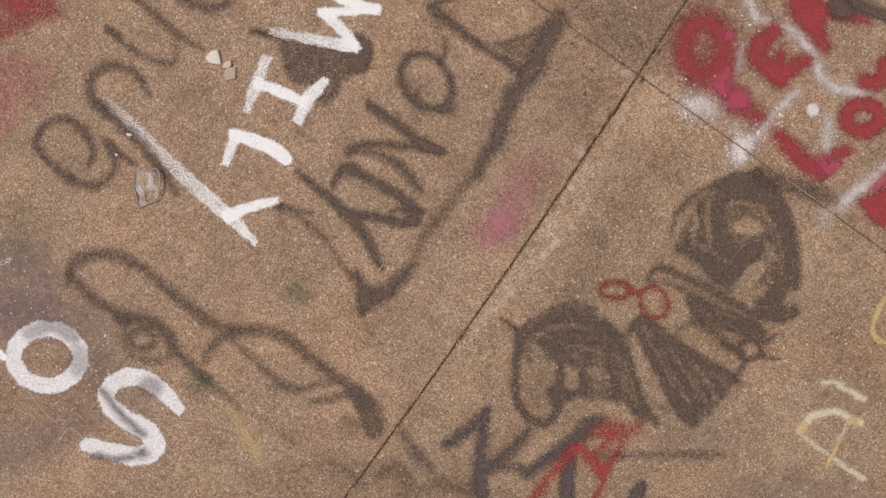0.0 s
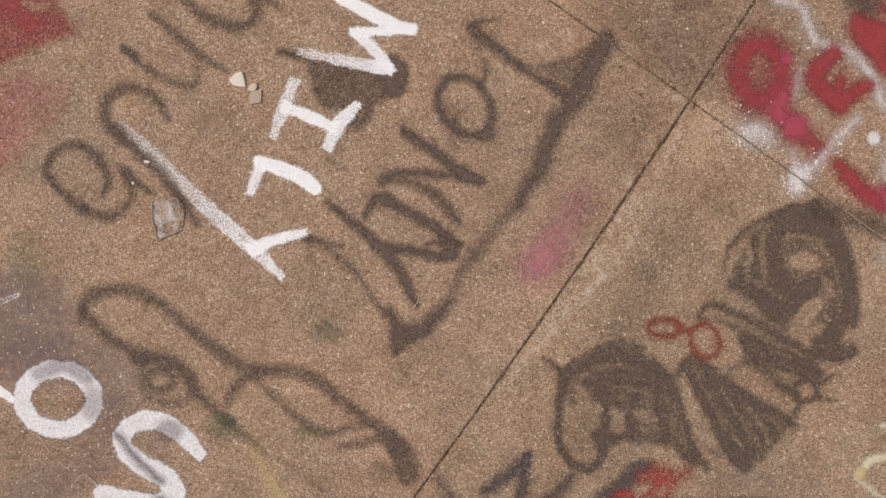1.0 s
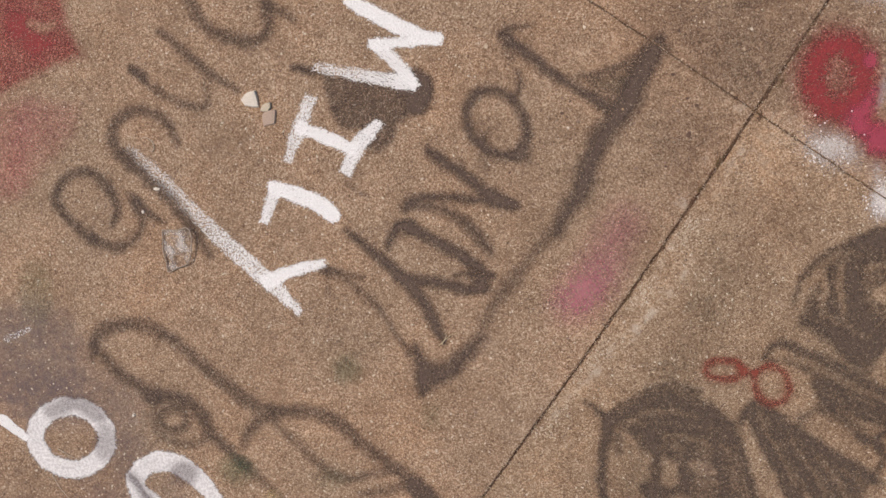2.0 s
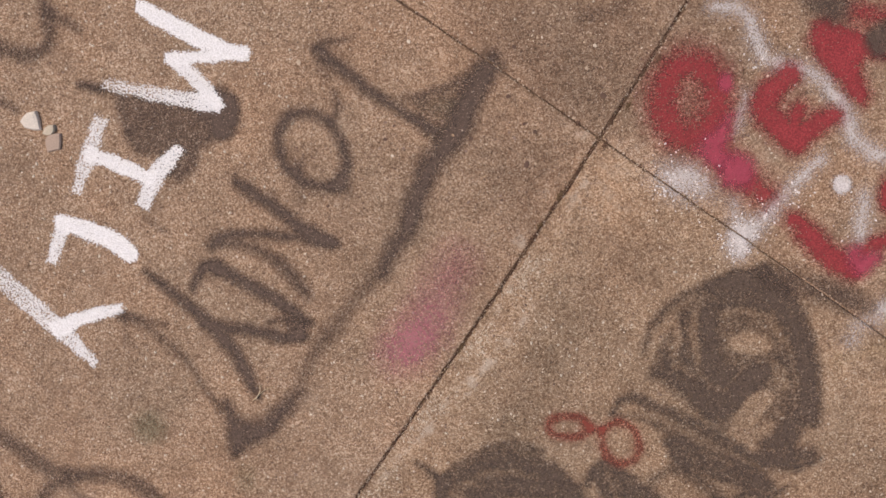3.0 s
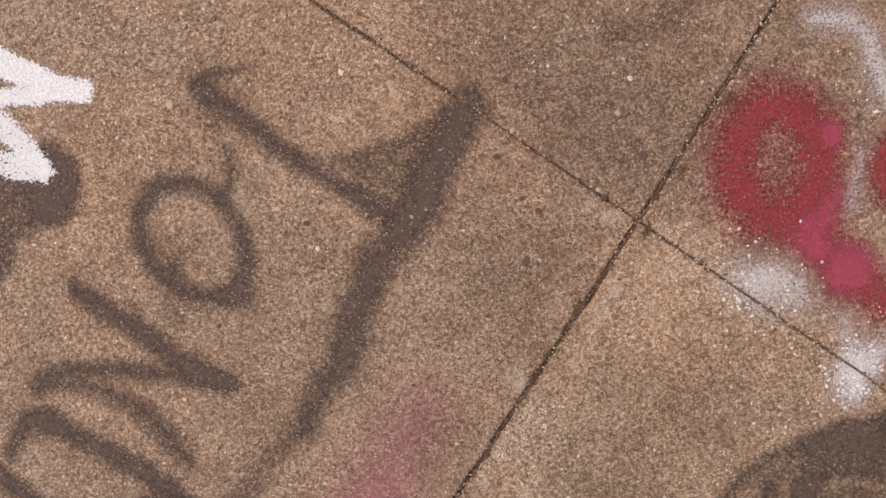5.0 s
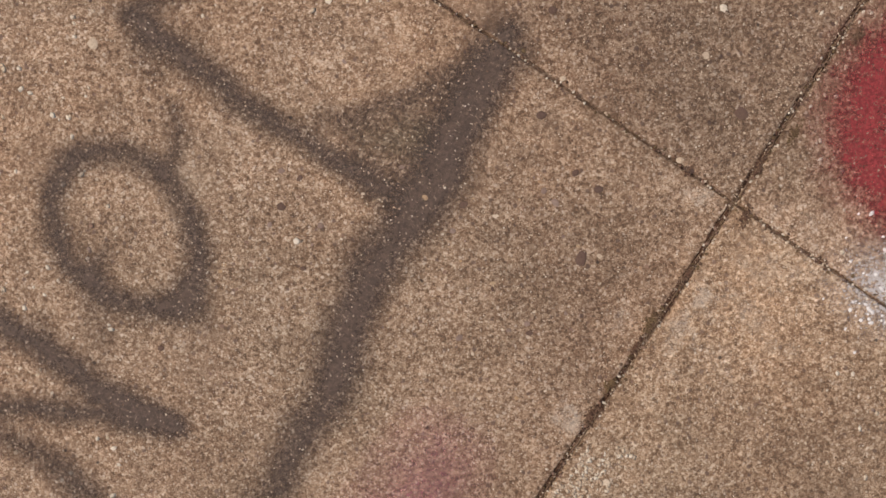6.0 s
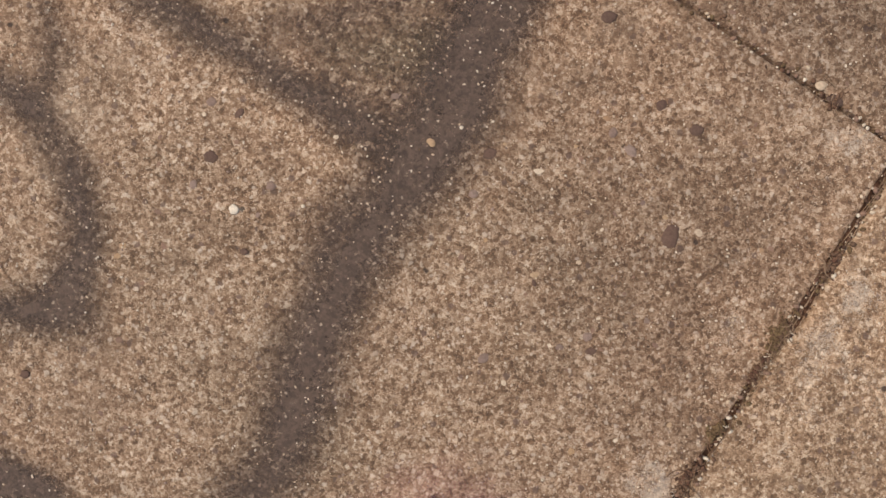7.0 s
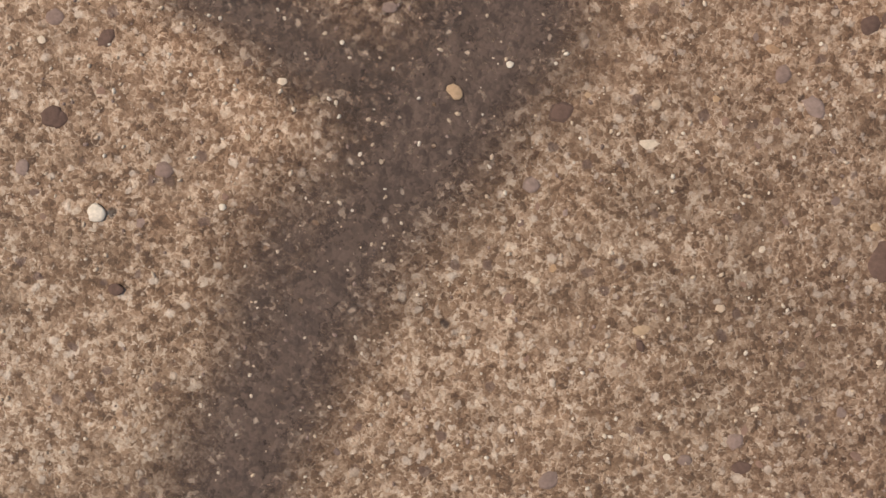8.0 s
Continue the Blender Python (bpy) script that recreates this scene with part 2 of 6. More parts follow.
def mineral(name, stops, rough=0.7):
    """Loose stone and pebbles: each a tone of its own, with a fine mottle."""
    mat, nt, bsdf = nodes_of(name)
    k = Nodes(nt)
    info = nt.nodes.new("ShaderNodeObjectInfo")
    geo = nt.nodes.new("ShaderNodeNewGeometry")
    mott = k.noise(geo.outputs["Position"], 420.0, 3.0, 0.6)
    pick = k.math("FRACT", k.math("ADD", info.outputs["Random"], geo.outputs["Random Per Island"]))
    col = k.colours(pick, stops)
    col = k.mix(1.0, col, k.colours(mott, [(0.25, (0.75, 0.74, 0.72)), (0.75, (1.18, 1.17, 1.15))]), "MULTIPLY")
    nt.links.new(col, bsdf.inputs["Base Color"])
    bsdf.inputs["Roughness"].default_value = rough
    bsdf.inputs["Specular IOR Level"].default_value = 0.12
    nt.links.new(k.bump(mott, 0.0008, 0.6), bsdf.inputs["Normal"])
    return mat


joint_dirt = concrete("joint_soil", (0.215, 0.142, 0.110))
joint_sand = concrete("joint_sand", (0.37, 0.335, 0.32))

# ---- pavement: slabs that meet at one crossing of two joints ----
def joint_a_x(y):
    """Where the long joint runs: its x at y."""
    return 0.645 * y - 0.025 * y * y


def joint_b_y(x):
    """Where the cross joint runs: its y at x."""
    return -0.695 * x


def from_joints(x, y):
    """Signed distances from the two joints."""
    da = (x - joint_a_x(y)) / np.sqrt(1 + (0.645 - 0.050 * y) ** 2)
    db = (y + 0.695 * x) / math.sqrt(1 + 0.695 ** 2)
    return da, db


def part(name, bm, material, parent=None, label="", smooth=False):
    me = bpy.data.meshes.new(name)
    bm.to_mesh(me)
    bm.free()
    me.materials.append(material)
    if smooth:
        me.polygons.foreach_set("use_smooth", [True] * len(me.polygons))
    ob = new(name, me)
    ob.parent = parent
    if label:
        ob["label"] = label
    return ob


# ---- shapes of strokes, dabs and patches ----
def spline(points):
    """A smooth line through the points of a stroke (x, y, width)."""
    p = np.array(points, float)
    if len(p) < 3:
        return p
    q = np.vstack([2 * p[0] - p[1], p, 2 * p[-1] - p[-2]])
    out = []
    for i in range(1, len(q) - 2):
        for t in np.linspace(0, 1, 7)[:-1]:
            a, b, c, d = q[i - 1:i + 3]
            out.append(0.5 * (2 * b + (c - a) * t + (2 * a - 5 * b + 4 * c - d) * t * t + (3 * b - a - 3 * c + d) * t ** 3))
    out.append(q[-2])
    return np.array(out)


def line_depth(path, x, y, flat=False):
    """How deep (x, y) lies inside a stroke along path; negative outside. flat: a broad brush's cut ends."""
    best = np.full(x.shape, -9.0)
    for n, ((x0, y0, w0), (x1, y1, w1)) in enumerate(zip(path, path[1:])):
        dx, dy = x1 - x0, y1 - y0
        u = ((x - x0) * dx + (y - y0) * dy) / max(1e-9, dx * dx + dy * dy)
        t = np.clip(u, 0, 1)
        if flat and n in (0, len(path) - 2):
            long = math.hypot(dx, dy)
            side = 0.5 * (w0 + t * (w1 - w0)) - np.abs((x - x0) * dy - (y - y0) * dx) / max(1e-9, long)
            ends = np.minimum(u * long if n == 0 else side, (1 - u) * long if n == len(path) - 2 else side) + 0.004
            near = np.where((u < 0) & (n > 0) | (u > 1) & (n < len(path) - 2), 0.5 * w1 - np.hypot(x - x0 - t * dx, y - y0 - t * dy), side)
            best = np.maximum(best, np.minimum(near, ends))
            continue
        best = np.maximum(best, 0.5 * (w0 + t * (w1 - w0)) - np.hypot(x - x0 - t * dx, y - y0 - t * dy))
    return best


class Mark:
    def __init__(self, load, box, depth, scrape=False):
        self.amount, self.box, self.depth, self.scrape = load, box, depth, scrape


def smooth(load, *points):
    path = spline(points)
    r = path[:, 2].max() / 2
    return Mark(load, (*(path[:, :2].min(0) - r), *(path[:, :2].max(0) + r)), lambda x, y: line_depth(path, x, y))


def straight(load, *points):
    path = np.array(points, float)
    r = path[:, 2].max() / 2
    return Mark(load, (*(path[:, :2].min(0) - r), *(path[:, :2].max(0) + r)), lambda x, y: line_depth(path, x, y))


def brushed(load, *points):
    """A stroke of a flat brush."""
    path = spline(points)
    r = path[:, 2].max() / 2
    return Mark(load, (*(path[:, :2].min(0) - r), *(path[:, :2].max(0) + r)), lambda x, y: line_depth(path, x, y, True))


def brushed_thin(first, last, *points):
    """A stroke of a flat brush whose paint runs from thin to full, or the other way."""
    mark = brushed(first, *points)
    (x0, y0, _), (x1, y1, _) = points[0], points[-1]
    long = (x1 - x0) ** 2 + (y1 - y0) ** 2
    mark.amount = lambda x, y: first + (last - first) * np.clip(((x - x0) * (x1 - x0) + (y - y0) * (y1 - y0)) / long, 0, 1)
    return mark


def ring(load, cx, cy, rx, ry, width, turn):
    a = np.linspace(0, 2 * math.pi, 33)
    c, s = math.cos(radians(turn)), math.sin(radians(turn))
    path = np.stack([cx + rx * np.cos(a) * c - ry * np.sin(a) * s, cy + rx * np.cos(a) * s + ry * np.sin(a) * c, 0 * a + width], 1)
    r = max(rx, ry) + width
    return Mark(load, (cx - r, cy - r, cx + r, cy + r), lambda x, y: line_depth(path, x, y))


def dab(load, cx, cy, rx, ry, width, turn):
    c, s = math.cos(radians(turn)), math.sin(radians(turn))
    r = max(rx, ry)

    def depth(x, y):
        u, v = (x - cx) * c + (y - cy) * s, -(x - cx) * s + (y - cy) * c
        return (1 - np.hypot(u / rx, v / ry)) * min(rx, ry)
    return Mark(load, (cx - r, cy - r, cx + r, cy + r), depth)


def patch(load, *corners):
    path = np.array([(x, y, 0.0) for x, y in (*corners, corners[0])])

    def depth(x, y):
        inside = np.zeros(x.shape, bool)
        for (x0, y0, _), (x1, y1, _) in zip(path, path[1:]):
            if y0 != y1:
                inside ^= ((y0 > y) != (y1 > y)) & (x < (x1 - x0) * (y - y0) / (y1 - y0) + x0)
        far = -line_depth(path, x, y)
        return np.where(inside, far, -far)
    return Mark(load, (*path[:, :2].min(0), *path[:, :2].max(0)), depth)


def scrape(load, *points):
    """A stroke along which the paint under it is thin."""
    path = spline(points)
    return Mark(load, (*path[:, :2].min(0), *path[:, :2].max(0)), lambda x, y: line_depth(path, x, y), True)


# where the slabs are bleached, damp, smudged or dusted with stray spray: each a soft patch with its strength
STAINS = {"pale": [], "damp": [], "smudge": [], "dust": []}


def stain(kind, soft, mark):
    STAINS[kind].append((soft, mark))


stain("smudge", 0.06, dab(0.62, -2.516, -0.848, 0.204, 0.215, 0.023, -0))
stain("smudge", 0.06, dab(0.4, -2.154, -1.180, 0.069, 0.103, 0.011, -0))
stain("smudge", 0.06, dab(0.5, -2.381, -0.983, 0.275, 0.103, 0.011, -0))
stain("smudge", 0.06, dab(0.35, -2.249, -1.332, 0.126, 0.057, 0.011, -30))
stain("smudge", 0.06, dab(0.33, -2.180, -1.135, 0.054, 0.113, 0.023, -0))
stain("smudge", 0.06, dab(0.33, -2.012, -1.343, 0.059, 0.059, 0.023, -0))
stain("smudge", 0.06, dab(0.26, 0.269, -1.467, 0.204, 0.077, 0.023, -0))
stain("smudge", 0.06, dab(0.33, 0.754, -1.671, 0.317, 0.068, 0.023, -0))
stain("smudge", 0.06, dab(0.5, -2.441, -1.483, 0.204, 0.091, 0.023, 20))
stain("smudge", 0.06, dab(0.23, -2.278, -1.390, 0.091, 0.068, 0.023, -0))
stain("smudge", 0.06, dab(0.23, -0.123, -1.202, 0.082, 0.045, 0.023, -0))
stain("dust", 0.07, dab(0.24, -2.260, -1.623, 0.113, 0.077, 0.023, -0))
stain("dust", 0.07, dab(0.22, -2.440, -1.460, 0.136, 0.068, 0.023, -0))
stain("dust", 0.07, dab(0.22, -2.532, -0.757, 0.050, 0.032, 0.023, -0))
stain("dust", 0.07, dab(0.28, -2.255, -1.590, 0.103, 0.057, 0.011, 40))
stain("dust", 0.07, dab(0.28, -2.471, -1.414, 0.103, 0.046, 0.011, -35))
stain("dust", 0.07, smooth(0.2, (-0.417, -0.843, 0.043), (-0.372, -0.926, 0.043)))
stain("dust", 0.07, smooth(0.19, (0.876, -1.527, 0.023), (1.070, -1.513, 0.023)))
stain("dust", 0.07, dab(0.19, 0.912, -1.571, 0.136, 0.068, 0.023, -0))
stain("pale", 0.018, smooth(0.62, (-0.388, -0.756, 0.023), (-0.287, -0.620, 0.023), (-0.197, -0.496, 0.023)))
stain("pale", 0.018, smooth(0.62, (-0.512, -0.875, 0.020), (-0.433, -0.768, 0.020), (-0.309, -0.643, 0.020)))
stain("pale", 0.018, smooth(0.62, (-0.666, -1.042, 0.027), (-0.580, -0.939, 0.027), (-0.501, -0.870, 0.027)))
stain("pale", 0.018, smooth(0.62, (-0.321, -0.564, 0.032), (-0.277, -0.462, 0.032), (-0.243, -0.395, 0.032)))
stain("pale", 0.016, dab(0.8, -0.229, -0.295, 0.029, 0.029, 0.005, -0))
stain("pale", 0.016, smooth(0.35, (-0.154, -0.147, 0.020), (-0.131, -0.168, 0.020), (-0.139, -0.193, 0.020)))
stain("pale", 0.016, smooth(0.35, (-0.050, 0.041, 0.026), (-0.021, -0.010, 0.026), (-0.056, 0.010, 0.026)))
stain("pale", 0.016, smooth(0.25, (-0.093, -0.168, 0.031), (-0.052, -0.128, 0.031), (-0.017, -0.087, 0.031)))
stain("pale", 0.06, smooth(0.42, (0.079, -0.071, 0.204), (-0.064, -0.350, 0.181), (-0.219, -0.564, 0.159), (-0.399, -0.768, 0.136), (-0.602, -1.007, 0.082)))
stain("pale", 0.06, dab(0.35, -1.105, -1.261, 0.136, 0.181, 0.023, -30))
stain("pale", 0.06, dab(0.18, 0.028, -0.107, 0.167, 0.167, 0.006, -0))
stain("pale", 0.06, dab(0.35, 0.460, -0.711, 0.136, 0.091, 0.023, -30))
stain("pale", 0.06, dab(0.4, 0.586, -1.328, 0.113, 0.091, 0.023, -0))
stain("pale", 0.06, dab(0.4, -0.648, -0.802, 0.091, 0.181, 0.023, -30))
stain("pale", 0.06, dab(0.3, -1.605, -0.962, 0.227, 0.091, 0.023, 30))
stain("pale", 0.06, dab(0.3, -1.188, 0.030, 0.136, 0.113, 0.023, -0))
stain("pale", 0.016, dab(0.75, -0.173, -0.166, 0.025, 0.018, 0.01, 0))
stain("pale", 0.016, dab(0.6, -0.151, -0.137, 0.017, 0.027, 0.01, 30))
stain("pale", 0.018, dab(0.7, -0.231, -0.295, 0.029, 0.020, 0.01, 0))
stain("pale", 0.016, dab(0.6, -0.059, 0.006, 0.027, 0.018, 0.01, 0))
stain("pale", 0.02, smooth(0.5, (-0.042, -0.128, 0.031), (-0.082, -0.199, 0.036), (-0.129, -0.281, 0.031)))
stain("pale", 0.008, smooth(0.8, (-0.739, -0.166, 0.009), (-0.760, -0.182, 0.012), (-0.783, -0.205, 0.008)))
stain("pale", 0.008, smooth(0.6, (-0.683, -0.049, 0.006), (-0.693, -0.071, 0.009), (-0.699, -0.090, 0.005)))
stain("damp", 0.07, smooth(0.5, (-0.101, -0.060, 0.113), (-0.200, -0.193, 0.113), (-0.311, -0.372, 0.113), (-0.401, -0.440, 0.113)))
stain("damp", 0.07, smooth(0.28, (-0.294, 0.316, 0.295), (-0.092, 0.184, 0.295), (0.063, 0.272, 0.295)))
stain("damp", 0.07, dab(0.4, -1.107, -1.703, 0.498, 0.181, 0.023, -0))
stain("damp", 0.07, smooth(0.3, (-0.283, -1.099, 0.136), (-0.510, -1.422, 0.136), (-0.739, -1.655, 0.136)))
stain("damp", 0.07, dab(0.55, -0.240, -0.079, 0.087, 0.168, 0.005, 25))
stain("damp", 0.07, dab(0.35, -2.367, -1.285, 0.272, 0.181, 0.023, -0))
stain("damp", 0.07, dab(0.3, 0.286, -1.098, 0.136, 0.363, 0.023, -40))
stain("damp", 0.07, dab(0.38, -0.108, 0.174, 0.212, 0.109, 0.006, -30))
stain("damp", 0.07, dab(0.3, 0.056, -0.328, 0.141, 0.116, 0.006, -0))
stain("damp", 0.07, dab(0.22, -0.741, 0.190, 0.167, 0.083, 0.006, -0))
stain("damp", 0.07, dab(0.28, -0.114, 0.290, 0.290, 0.163, 0.018, -25))
stain("damp", 0.07, smooth(0.34, (0.123, -0.289, 0.127), (-0.031, -0.467, 0.163), (-0.152, -0.648, 0.145), (-0.293, -0.850, 0.109)))
stain("damp", 0.07, dab(0.3, 0.855, -1.144, 0.136, 0.272, 0.023, -0))
stain("damp", 0.07, dab(0.3, 0.212, 0.371, 0.262, 0.179, 0.014, -25))


ALONG_A = Vector((0.645, 1.0)).normalized()
ALONG_B = Vector((1.0, -0.695)).normalized()
REACH = 3.3


def ragged(s, seed):
    """How far a slab's edge is worn back at s metres along it."""
    fine = noise.noise(Vector((s * 60, seed, 0))) * 0.0010
    chip = max(0.0, noise.noise(Vector((s * 14, seed + 9.3, 0))) - 0.28) * 0.009
    return fine + chip


def slab(sa, sb):
    """One slab: sa, sb say on which side of the cross joint and of the long joint it lies. Its rim is rounded and worn."""
    rim = [0.0, 0.0006, 0.0018, 0.0042]
    drop = [-0.014, -0.0042, -0.0012, 0.0]
    steps = rim + list(np.arange(0.012, 2.95, 0.012)) + [REACH]
    n = len(steps)
    verts = []
    for i, u in enumerate(steps):
        for j, v in enumerate(steps):
            wa = GAP_HALF * 0.70 + ragged(v * sb + 5, 3.1 * sa + sb) * max(0, 1 - u / 0.03)
            wb = GAP_HALF * 0.24 + ragged(u * sa + 5, 7.7 * sb + sa) * max(0, 1 - v / 0.03)
            p = ALONG_B * ((u + wa) * sa) + ALONG_A * ((v + wb) * sb)
            p.x += -0.025 * p.y * p.y * 1.0
            z = min(drop[i] if i < 4 else 0.0, drop[j] if j < 4 else 0.0)
            verts.append((p.x, p.y, z))
    faces = []
    for i in range(n - 1):
        for j in range(n - 1):
            f = (i * n + j, (i + 1) * n + j, (i + 1) * n + j + 1, i * n + j + 1)
            faces.append(f if sa * sb < 0 else f[::-1])
    me = bpy.data.meshes.new("slab")
    me.from_pydata(verts, [], faces)
    me.materials.append(slab_brown if sb > 0 else slab_olive if sa > 0 else slab_concrete)
    me.polygons.foreach_set("use_smooth", [True] * len(me.polygons))
    bm = bmesh.new()
    bm.from_mesh(me)
    bmesh.ops.recalc_face_normals(bm, faces=bm.faces)
    if sum(f.normal.z for f in bm.faces) < 0:
        bmesh.ops.reverse_faces(bm, faces=bm.faces)
    bm.to_mesh(me)
    bm.free()
    place = np.array([v[:2] for v in verts])
    for kind, list_of in STAINS.items():
        clear = np.ones(len(verts))
        for soft, mark in list_of:
            t = np.clip((mark.depth(place[:, 0], place[:, 1]) / soft + 1) / 2, 0, 1)
            clear *= 1 - mark.amount * t * t * (3 - 2 * t)
        me.attributes.new(kind, "FLOAT", "POINT").data.foreach_set("value", (1 - clear).astype(np.float32))
    ob = new("slab", me)
    ob.parent = pavement
    return ob


pavement = tagged(new("pavement"), "tan exposed-aggregate concrete pavement of large slabs with graffiti", "pavement", kind="structure")
for sa in (-1, 1):
    for sb in (-1, 1):
        slab(sa, sb)

ground_mesh = bmesh.new()
bmesh.ops.create_grid(ground_mesh, x_segments=8, y_segments=8, size=400.0)
ground = part("ground", ground_mesh, slab_concrete)
ground.location.z = -0.02
tagged(ground, "flat tan concrete ground reaching far around", "ground", kind="structure")


def filler(name, along, bow):
    """Packed dirt in a joint: a lumpy strip just under the slabs' edges."""
    bm = bmesh.new()
    rows = []
    side = Vector((-along.y, along.x))
    for i in range(560):
        s = -2.4 + i * 0.0085
        ring = []
        for q in (-0.009, -0.003, 0.0, 0.003, 0.009):
            p = along * s + side * q
            if bow:
                p.x -= 0.025 * p.y * p.y
            z = -0.0058 + 0.0026 * noise.noise(Vector((s * 45, q * 200, bow))) - abs(q) * 0.1
            if not bow:
                # the cross joint is silted up, except close to the crossing
                z += 0.0030 * min(1.0, abs(s + 0.05) / 0.16) * (0.75 + noise.noise(Vector((s * 11, 2.7, 0))))
            ring.append(bm.verts.new((p.x, p.y, z)))
        rows.append(ring)
    for a, b in zip(rows, rows[1:]):
        for k in range(4):
            bm.faces.new((a[k], a[k + 1], b[k + 1], b[k]))
    bmesh.ops.recalc_face_normals(bm, faces=bm.faces)
    return part(name, bm, joint_dirt if bow else joint_sand, pavement)


filler("joint_filler", ALONG_A, 1)
filler("joint_filler", ALONG_B, 0)


# ---- paint on the pavement ----
LAYERS = [0]


def joined(hold):
    """Gives stray islets of a stroke to the stroke round them, so that each stroke is one piece."""
    seen, best, out = np.zeros(hold.shape, bool), {}, hold.copy()
    for start in zip(*np.nonzero(hold >= 0)):
        if seen[start]:
            continue
        n, todo, piece, rim = hold[start], [start], [], {}
        seen[start] = True
        while todo:
            i, j = todo.pop()
            piece.append((i, j))
            for a, b in ((i + 1, j), (i - 1, j), (i, j + 1), (i, j - 1)):
                if 0 <= a < hold.shape[0] and 0 <= b < hold.shape[1] and hold[a, b] >= 0:
                    if hold[a, b] == n:
                        if not seen[a, b]:
                            seen[a, b] = True
                            todo.append((a, b))
                    else:
                        rim[hold[a, b]] = rim.get(hold[a, b], 0) + 1
        old = best.get(n)
        if old is None or len(piece) > len(old[0]):
            best[n], lost = (piece, rim), old
        else:
            lost = (piece, rim)
        if lost and lost[1]:
            to = max(lost[1], key=lost[1].get)
            for p in lost[0]:
                out[p] = to
    return out


def paint(name, material, label, group, soft, cell, marks):
    """One painted mark: a thin film on the slabs, its strokes lying side by side. soft: half the width over which an edge fades."""
    LAYERS[0] += 1
    z = 0.0003 + 0.000008 * LAYERS[0]
    strokes, worn = [m for m in marks if not m.scrape], [m for m in marks if m.scrape]
    reach = soft * 1.4 + cell
    x0, y0 = min(m.box[0] for m in strokes) - reach, min(m.box[1] for m in strokes) - reach
    x1, y1 = max(m.box[2] for m in strokes) + reach, max(m.box[3] for m in strokes) + reach
    nx, ny = int((x1 - x0) / cell) + 2, int((y1 - y0) / cell) + 2
    gx, gy = np.meshgrid(x0 + cell * np.arange(nx), y0 + cell * np.arange(ny), indexing="ij")
    wx = gx + 0.0030 * np.sin(gy * 71 + LAYERS[0]) * np.sin(gx * 53)
    wy = gy + 0.0030 * np.sin(gx * 67 + LAYERS[0]) * np.sin(gy * 59)
    # paint adds up where strokes cross; each spot belongs to the stroke that lies deepest there
    edge, owner, bare = np.full(gx.shape, -9.0), np.zeros(gx.shape, int), np.ones(gx.shape)
    for n, m in enumerate(strokes):
        d = m.depth(wx, wy) / soft
        t = np.clip((d + 1) / 2, 0, 1)
        full = m.amount(wx, wy) if callable(m.amount) else m.amount
        bare *= 1 - full * t * t * (3 - 2 * t)
        owner = np.where(d > edge, n, owner)
        edge = np.maximum(edge, d)
    t = np.clip((edge + 1) / 2, 0.02, 1)
    amount = np.clip((1 - bare) / (t * t * (3 - 2 * t)), 0, 1)
    for n, m in enumerate(strokes):
        amount = np.where((edge < -0.7) & (owner == n), m.amount(wx, wy) if callable(m.amount) else m.amount, amount)
    for m in worn:
        amount = amount * (1 - m.amount * np.clip(m.depth(wx, wy) / 0.012 + 0.5, 0, 1))
    keep = edge > -1.0
    quad = keep[:-1, :-1] | keep[1:, :-1] | keep[:-1, 1:] | keep[1:, 1:]
    hold = np.where(quad, owner[:-1, :-1], -1)
    for _ in range(3):
        hold = joined(hold)
    owners = [n for n in range(len(strokes)) if (hold == n).any()]
    thing = None
    if len(owners) > 1:
        thing = new(name)
        thing.location = ((x0 + x1) / 2, (y0 + y1) / 2, 0)
    for n in owners:
        mine = hold == n
        ids, use = np.full(gx.shape, -1), np.zeros(gx.shape, bool)
        for a in (slice(None, -1), slice(1, None)):
            for b in (slice(None, -1), slice(1, None)):
                use[a, b] |= mine
        ids[use] = np.arange(use.sum())
        i, j = np.nonzero(mine)
        faces = np.stack([ids[i, j], ids[i + 1, j], ids[i + 1, j + 1], ids[i, j + 1]], 1)
        px, py = gx[use], gy[use]
        me = bpy.data.meshes.new("stroke" if thing else name)
        me.from_pydata(np.stack([px, py, np.full(px.shape, z)], 1).tolist(), [], faces.tolist())
        da, db = from_joints(px, py)
        for key, values in (("edge", edge[use]), ("load", amount[use]), ("joint_a", da), ("joint_b", db)):
            me.attributes.new(key, "FLOAT", "POINT").data.foreach_set("value", values.astype(np.float32))
        me.materials.append(material)
        ob = new("stroke" if thing else name, me)
        if thing:
            ob.parent, ob.location = thing, -thing.location
    return tagged(thing or ob, label, "graffiti", group)


